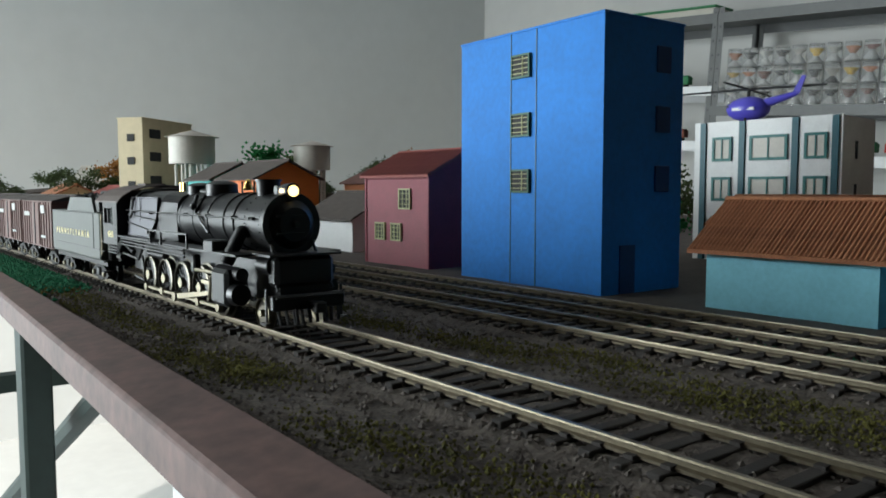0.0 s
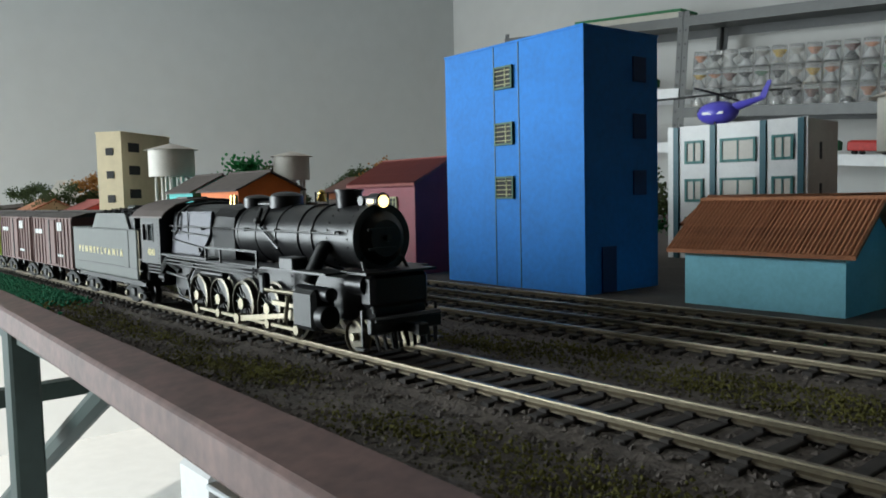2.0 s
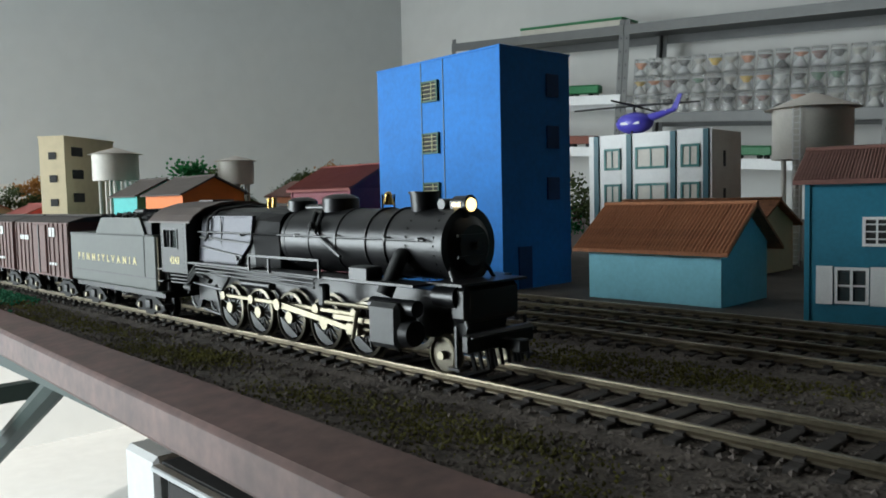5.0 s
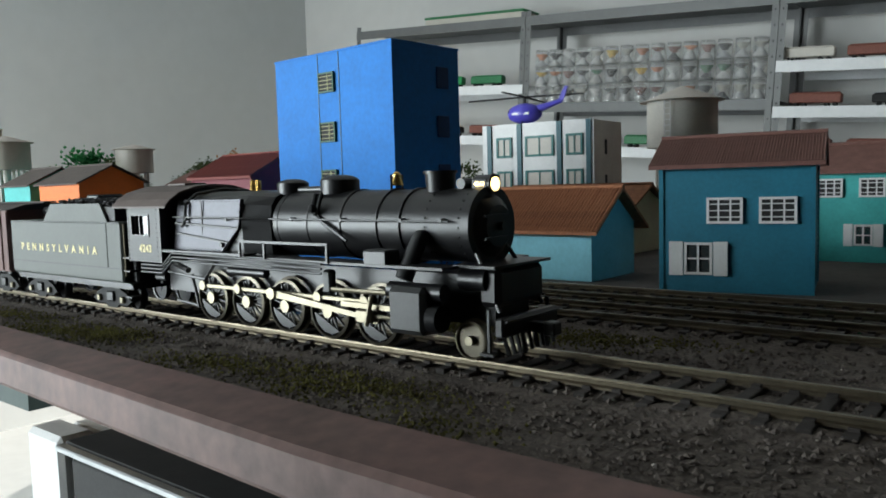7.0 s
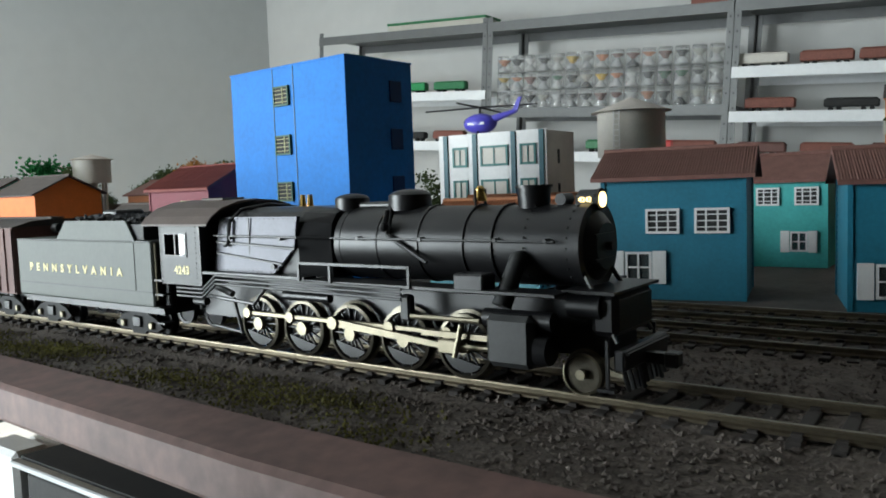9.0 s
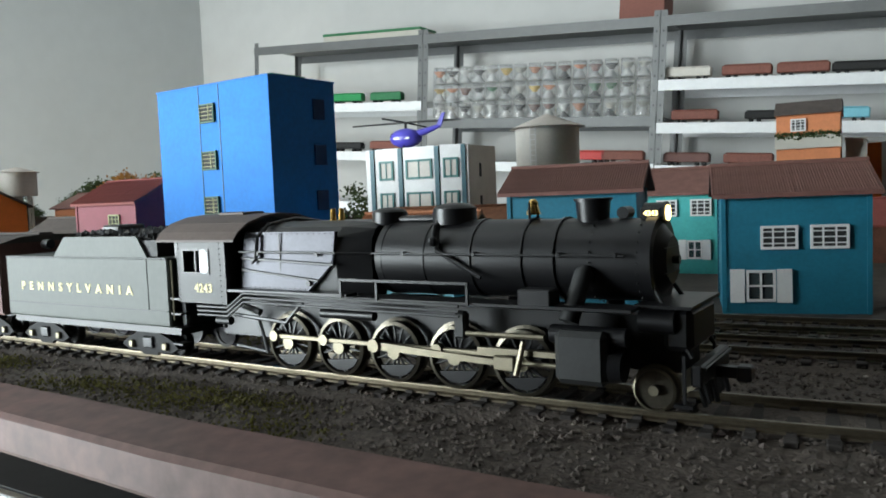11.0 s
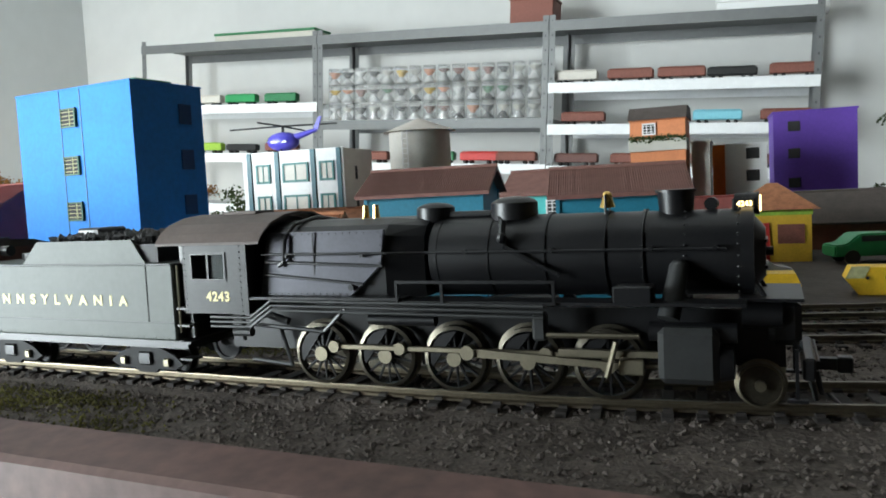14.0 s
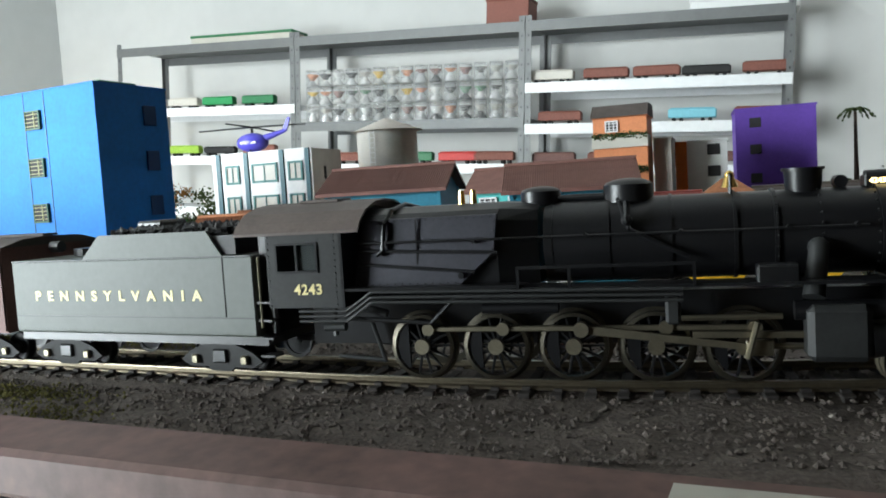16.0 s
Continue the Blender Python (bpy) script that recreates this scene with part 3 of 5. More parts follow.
flat_block("purple_block", 0.1555, 0.545, 6, 0.062, 0.06, 0.097, "purple", "purple model apartment block with dark windows", (-0.020,), (0.082, 0.060, 0.036))


def cafe():
    t = thing("yellow_kiosk", pose(0.134, 0.30, 0, 0, 0, 4) @ pose(0, 0.022, 0), "yellow and lime model kiosk with a red door and hipped roof", "model house", "model town houses")
    w, d, h = 0.038, 0.040, 0.0285
    part("wall", bx(B(), -w / 2, w / 2, -d / 2, d / 2, -0.001, h), "yellow", t)
    part("trim", bx(B(), -w / 2 - 0.0006, w / 2 + 0.0006, -d / 2 - 0.0006, d / 2 + 0.0006, h - 0.003, h), "lime", t)
    part("corner_strip", bx(B(), -w / 2 - 0.0006, -w / 2 + 0.003, -d / 2 - 0.0006, d / 2, 0, h - 0.003), "lime", t)
    part("door", bx(B(), -0.011, -0.002, -d / 2 - 0.0012, -d / 2, 0, 0.0215), "redpaint", t)
    part("shutter", bx(B(), 0.002, 0.0155, -d / 2 - 0.001, -d / 2, 0.010, 0.0205), "rust", t)
    b = B()
    r = [b.verts.new(p) for p in ((-0.0235, -0.0245, h), (0.0235, -0.0245, h), (0.0235, 0.0245, h), (-0.0235, 0.0245, h))]
    a1, a2 = b.verts.new((-0.003, 0, h + 0.0145)), b.verts.new((0.003, 0, h + 0.0145))
    for f in ((r[0], r[1], a2, a1), (r[1], r[2], a2), (r[2], r[3], a1, a2), (r[3], r[0], a1), (r[3], r[2], r[1], r[0])):
        b.faces.new(f)
    part("roof", b, "claytile", t)


cafe()


def water_tank(x, y, r, z0, z1, label, ladder=True, peak=0.30):
    t = thing("water_tank", pose(x, y, 0), label, "water tank", "model water tanks")
    part("drum", cy(B(), (0, 0, z0), (0, 0, z1), r, n=32), "tank", t, smooth=True)
    part("roof", cy(B(), (0, 0, z1), (0, 0, z1 + r * peak), r * 1.2, r * 0.05, 32), "concrete", t)
    for k in range(6):
        a = k * math.pi / 3 + 0.3
        part("leg", cy(B(), (r * 0.7 * math.cos(a), r * 0.7 * math.sin(a), -0.001), (r * 0.7 * math.cos(a), r * 0.7 * math.sin(a), z0), r * 0.07, n=8), "tank", t)
    part("pipe", cy(B(), (0, 0, -0.001), (0, 0, z0), r * 0.16, n=10), "tank", t)
    if ladder:
        b = B()
        for s in (-1, 1):
            cy(b, (s * 0.002, -r - 0.0012, 0), (s * 0.002, -r - 0.0012, z1), 0.0003, n=6)
        for k in range(int(z1 / 0.0035)):
            cy(b, (-0.002, -r - 0.0012, 0.0035 * k + 0.002), (0.002, -r - 0.0012, 0.0035 * k + 0.002), 0.00025, n=5)
        part("ladder", b, "white", t)


water_tank(-0.105, 0.352, 0.0222, 0.062, 0.0915, "grey round model water tank with a conical roof and ladder", peak=0.44)
water_tank(-0.775, 0.205, 0.0235, 0.070, 0.098, "grey round model water tank on legs beside the beige block", False)
water_tank(-0.712, 0.313, 0.0195, 0.064, 0.0895, "far grey round model water tank on legs", False)


# ---- helicopter on the white block ----
def helicopter():
    t = thing("toy_helicopter", pose(-0.226, 0.352, 0.0838, 0, 0, 8) @ Matrix.Scale(1.25, 4), "small violet-blue toy helicopter parked on the flat roof", "helicopter")
    b = ball(B(), (0, 0, 0.0075), 0.0072, (1.55, 0.85, 0.85), 16)
    part("fuselage", b, "heli", t, smooth=True)
    part("tail_boom", cy(B(), (0.006, 0, 0.009), (0.0235, 0, 0.0135), 0.0026, 0.0012, 10), "heli", t, smooth=True)
    part("tail_fin", prism(B(), [(0.0205, 0.0125), (0.0245, 0.0130), (0.0275, 0.0215), (0.0255, 0.0215)], "y", -0.0005, 0.0005), "heli", t)
    part("canopy", ball(B(), (-0.0065, 0, 0.0085), 0.0042, (1.1, 0.9, 0.8), 12), "dark", t, smooth=True)
    part("mast", cy(B(), (0, 0, 0.0125), (0, 0, 0.0175), 0.0009, n=8), "dark", t)
    for a in (0.1, 1.65, 3.25, 4.8):
        part("rotor_blade", cy(B(), (0.001 * math.cos(a), 0.001 * math.sin(a), 0.0172), (0.036 * math.cos(a), 0.036 * math.sin(a), 0.0168), 0.0006, 0.0005, 6), "dark", t)
    for s in (-1, 1):
        part("skid", cy(B(), (-0.008, s * 0.0045, 0.0006), (0.007, s * 0.0045, 0.0006), 0.0005, n=6), "dark", t)
        part("skid_strut", cy(B(), (0, s * 0.0045, 0.0006), (0, s * 0.003, 0.004), 0.0005, n=6), "dark", t)
    part("stripe", bx(B(), -0.006, 0.005, -0.0058, -0.0053, 0.0065, 0.0078), "white", t)


helicopter()


# ---- skips and small vehicles ----
def skip(x, y, rz):
    t = thing("rubbish_skip", pose(x, y, 0, 0, 0, rz), "yellow model rubbish skip with sloped ends", "skip", "yellow skips")
    part("body", prism(B(), [(-0.006, 0.0004), (0.006, 0.0004), (0.0105, 0.0065), (0.0085, 0.011), (-0.0085, 0.011), (-0.0105, 0.0065)], "y", -0.006, 0.006), "skip", t)
    part("lid", prism(B(), [(-0.0104, 0.0068), (-0.0084, 0.0113), (-0.002, 0.0113), (-0.004, 0.0068)], "y", -0.0064, -0.0056), "grille", t)
    for s in (-0.003, 0.0035):
        part("lug", cy(B(), (s, -0.0061, 0.007), (s, -0.0072, 0.007), 0.0006, n=8), "dark", t)


skip(0.1385, 0.158, 6)
skip(0.1745, 0.180, 4)


def car(x, y, rz, material, label, van=False, size=1.0):
    t = thing("toy_car", pose(x, y, 0, 0, 0, rz) @ Matrix.Scale(size, 4), label, "toy car", "toy cars")
    prof = [(-0.023, 0.004), (0.023, 0.004), (0.023, 0.009), (0.013, 0.0105), (0.007, 0.0155), (-0.011, 0.0155), (-0.017, 0.0105), (-0.023, 0.010)]
    if van:
        prof = [(-0.023, 0.004), (0.023, 0.004), (0.0235, 0.011), (0.020, 0.020), (-0.022, 0.020), (-0.023, 0.012)]
    b = prism(B(), prof, "y", -0.009, 0.009)
    bmesh.ops.bevel(b, geom=b.edges[:], offset=0.0008, segments=2, affect="EDGES")
    part("body", b, material, t, smooth=True)
    part("side_glass", bx(B(), -0.010 if not van else -0.018, 0.006 if not van else 0.017, -0.0093, 0.0093, 0.0115 if not van else 0.0135, 0.0145 if not van else 0.0178), "dark", t)
    for sx in (-0.0145, 0.0145):
        for sy in (-1, 1):
            part("wheel", cy(B(), (sx, sy * 0.0072, 0.0037), (sx, sy * 0.0096, 0.0037), 0.0037, n=14), "dark", t)


car(0.128, 0.215, 20, "carwhite", "small white toy car parked on the street", size=0.7)
car(0.2190, 0.238, 15, "skip", "yellow toy van parked on the street", True)
car(0.182, 0.300, 20, "greenplastic", "green toy car parked on the street")
tagged(part("green_container", bx(B(), 0.196, 0.226, 0.325, 0.352, -0.0005, 0.026, 0.002), "greenplastic"), "green plastic model container on the street", "container")
car(-0.105, 0.225, 0, "carwhite", "white toy car parked beside the blue block")


# ---- trees ----
def tree(x, y, h, material, label, palm=False):
    t = thing("model_tree", pose(x, y, 0, 0, 0, random.uniform(0, 360)), label, "model tree", "model trees")
    b = cy(B(), (0, 0, -0.001), (0, 0, h * 0.55), h * 0.035, h * 0.018, 7)
    if not palm:
        for k in range(4):
            a = k * 1.57
            cy(b, (0, 0, h * (0.35 + 0.05 * k)), (h * 0.2 * math.cos(a), h * 0.2 * math.sin(a), h * 0.68), h * 0.015, h * 0.006, 5)
    else:
        cy(b, (0, 0, h * 0.5), (0, 0, h * 0.95), h * 0.018, h * 0.014, 7)
    part("trunk", b, "bark", t)
    c = [(random.gauss(0, h * 0.16), random.gauss(0, h * 0.16), h * random.uniform(0.5, 0.92)) for _ in range(9)]

    def leaf():
        if palm:
            a, s = random.randrange(9) * 0.7, random.random()
            return h * 0.17 * s * math.cos(a), h * 0.17 * s * math.sin(a), h * (0.96 + 0.12 * s - 0.2 * s * s)
        q = random.choice(c)
        return q[0] + random.gauss(0, h * 0.07), q[1] + random.gauss(0, h * 0.07), q[2] + random.gauss(0, h * 0.055)
    scatter("crown", material, 260 if palm else 900, leaf, h * (0.012 if palm else 0.020), "", "", 1.0, t)


random.seed(11)
for k in range(30):
    x = -1.62 + 0.7 * random.random()
    tree(x, random.uniform(0.08, 0.75), random.uniform(0.055, 0.085), random.choice(("foliage", "foliage", "foliage2", "foliage")), "small dark green model tree at the far end of the layout")
for k in range(12):
    tree(random.uniform(-1.05, -0.72), random.uniform(0.48, 0.8), random.uniform(0.07, 0.098), random.choice(("foliage", "foliage", "foliage2")), "model tree behind the town")
for k in range(22):
    tree(random.uniform(-1.40, -0.66), random.uniform(0.58, 0.9), random.uniform(0.085, 0.118), random.choice(("foliage", "foliage", "foliage", "foliage2")), "dark model tree along the back of the town")
tree(-0.74, 0.27, 0.090, "foliage3", "bright green model tree")
tree(-0.268, 0.33, 0.060, "foliage", "model tree behind the beige house")
tree(-0.192, 0.222, 0.035, "foliage3", "bright green model bush")
for x, y, h in ((0.205, 0.62, 0.042), (0.25, 0.55, 0.045), (0.29, 0.5, 0.06), (0.33, 0.62, 0.07)):
    tree(x, y, h, "foliage", "dark green model tree beside the purple block")
tree(0.222, 0.66, 0.10, "foliage", "small dark model palm tree", True)
tagged(part("brown_hill", prism(B(), [(0.05, -0.001), (0.8, -0.001), (0.75, 0.035), (0.3, 0.05), (0.06, 0.03)], "x", -1.7, -1.35), "bark"), "low brown scenic hill at the layout's end", "hill")

# ---- racks along the wall ----
RACK = Matrix.Translation((-2.514, 2.461, 0.747)) @ Matrix.Rotation(math.atan2(0.119, 2.695), 4, "Z") @ Matrix.Rotation(math.atan2(0.183, 2.70), 4, "Y")
BOUND, DEEP = (0.0, 0.90, 1.845, 2.72), 0.30
LEVELS = [(0.0, -0.262, -0.465, -0.68, -0.95), (0.0, -0.335, -0.50, -0.72, -0.98), (0.0, -0.215, -0.36, -0.505, -0.75)]
DROP = -(0.747 - FLOOR) - 0.02


def rack_unit(i):
    x0_, x1_ = BOUND[i], BOUND[i + 1]
    t = thing("metal_rack", RACK, "grey steel shelving rack with white shelves full of models", "shelving rack", "metal racks")
    for px in (x0_ + 0.012, x1_ - 0.012):
        for py in (0.0, DEEP):
            a_, sx, sy = 0.022, (1 if px < x0_ + 0.1 else -1), (1 if py == 0 else -1)
            cx = px - sx * 0.011
            ell = [(cx, py), (cx + sx * a_, py), (cx + sx * a_, py + sy * 0.002), (cx + sx * 0.002, py + sy * 0.002), (cx + sx * 0.002, py + sy * a_), (cx, py + sy * a_)]
            b = prism(B(), ell, "z", DROP + 0.1, 0.02)
            p_ = part("post", b, "rack", t)
            if py == 0:
                h = B()
                for k in range(26):
                    bx(h, px - 0.0022, px + 0.0022, -0.0016, -0.0011, -0.05 * k - 0.0035, -0.05 * k + 0.0035)
                tagged(part("post_holes", h, "dark", p_), kind="stuff")
    for k, z in enumerate(LEVELS[i]):
        tray = [(-0.005, z), (DEEP + 0.004, z), (DEEP + 0.004, z - 0.036), (DEEP + 0.002, z - 0.036), (DEEP + 0.002, z - 0.002), (-0.003, z - 0.002), (-0.003, z - 0.036), (-0.005, z - 0.036)]
        b = prism(B(), tray, "x", x0_ + 0.002, x1_ - 0.002)
        part("shelf", b, "rack" if k == 0 or (i == 1 and k == 1) else "shelf", t)


for i in range(3):
    rack_unit(i)


def on_rack(name, x, level, material, w, h, d, label, cat, group, y=0.05):
    """A small model standing on a shelf; x along the racks."""
    i = 0 if x < BOUND[1] else 1 if x < BOUND[2] else 2
    t = thing(name, RACK @ pose(x, y, LEVELS[i][level] + 0.0005), label, cat, group)
    b = bx(B(), -w / 2, w / 2, -d / 2, d / 2, 0.012, h, 0.003)
    part("body", b, material, t)
    b = bx(B(), -w / 2 + 0.006, w / 2 - 0.006, -d / 2 + 0.004, d / 2 - 0.004, h, h + 0.004, 0.0015)
    part("roof", b, material, t)
    for s in (-0.3, 0.3):
        b = B()
        for q in (-0.012, 0.012):
            cy(b, (s * w + q, -d / 2 + 0.004, 0.0065), (s * w + q, d / 2 - 0.004, 0.0065), 0.0065, n=10)
        part("bogie", b, "dark", t)
    return t


random.seed(5)
cols = ["rust", "rust", "boxcar", "greenmodel", "dark", "tank", "redpaint", "rust"]
for i, lv, xs in ((0, 1, (0.14, 0.32, 0.50, 0.70)), (0, 2, (0.14, 0.32, 0.50, 0.70)), (1, 2, (0.06, 0.22, 0.50, 0.68, 0.82)), (2, 1, (0.09, 0.28, 0.45, 0.61, 0.80)), (2, 2, (0.12, 0.36, 0.57, 0.78)), (2, 3, (0.1, 0.3, 0.5, 0.7))):
    for k, x in enumerate(xs):
        m_ = random.choice(cols)
        if (i, lv) == (0, 1):
            m_ = ("carwhite", "tank", "greenplastic", "greenmodel")[k]
        if (i, lv) == (0, 2):
            m_ = ("greenmodel", "lime", "dark", "rust")[k]
        if (i, lv) == (2, 1):
            m_ = ("tank", "rust", "rust", "dark", "rust")[k]
        if (i, lv) == (2, 2):
            m_ = ("rust", "dark", "aqua", "rust")[k]
        on_rack("model_wagon", BOUND[i] + x, lv, m_, 0.155, 0.042 if m_ != "dark" else 0.036, 0.034, "small railway model wagon standing on a rack shelf", "model wagon", "models on the racks", 0.045)
for i, x, w, m_ in ((0, 0.60, 0.50, "foliage"), (1, 0.86, 0.16, "rust"), (2, 0.72, 0.34, "white")):
    t = thing("long_box", RACK @ pose(BOUND[i] + x, 0.12, 0.0005), "long flat box lying on top of the rack", "box", "boxes on the racks")
    part("box", bx(B(), -w / 2, w / 2, -0.06, 0.06, 0.0, 0.035 if i != 1 else 0.09, 0.002), "cardboard" if m_ == "foliage" else m_, t)
    part("lid", bx(B(), -w / 2 - 0.003, w / 2 + 0.003, -0.063, 0.063, 0.035 if i != 1 else 0.09, 0.045 if i != 1 else 0.10, 0.002), m_ if m_ != "foliage" else "greenmodel", t)


def jar(x, z, fill):
    t = thing("storage_jar", RACK @ pose(x, 0.03, z), "clear plastic screw jar with small parts, stacked on the rack", "jar", "stacked clear jars")
    part("glass", cy(B(), (0, 0, 0), (0, 0, 0.060), 0.0255, 0.0250, 18), "jar", t, smooth=True)
    part("lid", cy(B(), (0, 0, 0.060), (0, 0, 0.065), 0.0240, n=18), "jar", t, "clear screw lid")
    top = 0.022 + 0.014 * random.random()
    # lower cone, mostly pale, imitates white reflections in the clear jar
    part("contents", cy(B(), (0, 0, 0.003), (0, 0, top), 0.0185, 0.004, 12), random.choice(("white", "shelf", "white", "grime")), t, "mostly pale cone in place of the jar's bright reflections")
    part("contents", cy(B(), (0, 0, top + 0.0005), (0, 0, 0.050), 0.005, 0.0165, 10), fill, t)


for c in range(15):
    for r in range(3):
        jar(BOUND[1] + 0.062 + c * 0.0590, LEVELS[1][1] + 0.0005 + r * 0.0690, random.choice(("white", "cardboard", "orange", "skip", "rust", "greenmodel", "dark", "grime", "tank")))

tagged(part("paper_card", bx(B(), 0.150, 0.215, EDGE - 0.0160, EDGE - 0.0065, 0.0020, 0.0028), "cardboard"), "pale grey card lying on the edge moulding", "card")


# ---- the train ----
def bars_text(parent, x, y, z, n, w, h, material):
    for k in range(n):
        part("marking", bx(B(), x + k * w * 1.5, x + k * w * 1.5 + w, y - 0.0002, y + 0.0001, z, z + h), material, parent)


WHEELS, RODS = [], []
R = 0.0072
HUBS = [-0.0800 + 0.0168 * k for k in range(5)]


def wheel(parent, x, r, y, spokes, name="driving_wheel"):
    w = new(name)
    w.empty_display_size = 0.003
    w.parent = parent
    w.location = (x, 0, RAIL + r)
    for s in (-1, 1):
        b = B()
        n = 28
        for q in range(n):
            a0, a1 = 2 * math.pi * q / n, 2 * math.pi * (q + 1) / n
            ring = [(r, y - 0.0011), (r, y + 0.0008), (r * 1.11, y - 0.0013), (r * 0.89, y - 0.0012), (r * 0.89, y + 0.0010)]
            f = [(rr * math.cos(a), s * yy, rr * math.sin(a)) for a in (a0, a1) for rr, yy in (ring[3], ring[2], ring[0], ring[1], ring[4])]
            v = [b.verts.new(p) for p in f]
            for k in range(4):
                b.faces.new((v[k], v[k + 1], v[k + 6], v[k + 5]))
            b.faces.new((v[4], v[0], v[5], v[9]))
        bmesh.ops.remove_doubles(b, verts=b.verts[:], dist=1e-6)
        bmesh.ops.recalc_face_normals(b, faces=b.faces[:])
        part("tyre", b, "tyre" if name == "driving_wheel" else "steel" if name == "pilot_wheel" else "black", w)
        b = B()
        for k in range(spokes):
            a = 2 * math.pi * k / spokes
            cy(b, (0, s * y, 0), (r * 0.91 * math.cos(a), s * y, r * 0.88 * math.sin(a)), r * 0.055, r * 0.04, 6)
        if not spokes:
            cy(b, (0, s * (y - 0.0008), 0), (0, s * (y + 0.0003), 0), r * 0.88, n=24)
        part("spokes", b, "tyre" if name == "pilot_wheel" else "black", w)
        part("hub", cy(B(), (0, s * (y - 0.001), 0), (0, s * (y + 0.0016), 0), r * 0.24, n=14), "steel" if spokes or name == "pilot_wheel" else "grime", w, "bright metal axle hub")
        if name == "driving_wheel":
            b = B()
            pts = [(r * 0.82 * math.cos(a), r * 0.82 * math.sin(a)) for a in [math.pi * (1 + 0.18 + 0.64 * k / 8) for k in range(9)]]
            prism(b, pts, "y", s * (y - 0.0006), s * (y + 0.0006))
            bmesh.ops.rotate(b, verts=b.verts[:], matrix=Matrix.Rotation(-math.pi / 2, 3, "Y"))
            part("counterweight", b, "black", w)
    WHEELS.append((w, r, x))
    return w


PIN, PY = 0.0045, 0.0108


def side_rods(parent):
    for s in (-1, 1):
        rod = new("side_rod")
        rod.parent, rod.empty_display_size = parent, 0.003
        b = B()
        for k in range(4):
            x0_, x1_ = HUBS[k], HUBS[k + 1]
            bx(b, x0_, x1_, s * PY - 0.0004, s * PY + 0.0004, -0.0006, 0.0006, 0.0002)
        part("rod", b, "steel", rod)
        for x in HUBS:
            part("knuckle", cy(B(), (x, s * (PY - 0.0007), 0), (x, s * (PY + 0.0009), 0), 0.0014, n=12), "steel", rod)
        main = new("main_rod")
        main.parent, main.empty_display_size = parent, 0.003
        part("rod", prism(B(), [(0, -0.0009), (0.034, -0.0006), (0.034, 0.0006), (0, 0.0009)], "y", s * (PY + 0.0010), s * (PY + 0.0018)), "steel", main)
        part("big_end", cy(B(), (0, s * (PY + 0.0008), 0), (0, s * (PY + 0.0024), 0), 0.0016, n=12), "steel", main)
        cross = new("crosshead")
        cross.parent, cross.empty_display_size = parent, 0.003
        part("block", bx(B(), -0.002, 0.003, s * (PY + 0.0006), s * (PY + 0.0020), -0.0016, 0.0016, 0.0003), "steel", cross)
        part("piston_rod", cy(B(), (0.003, s * PY, 0), (0.013, s * PY, 0), 0.0006, n=8), "steel", cross)
        RODS.append((s, rod, main, cross))


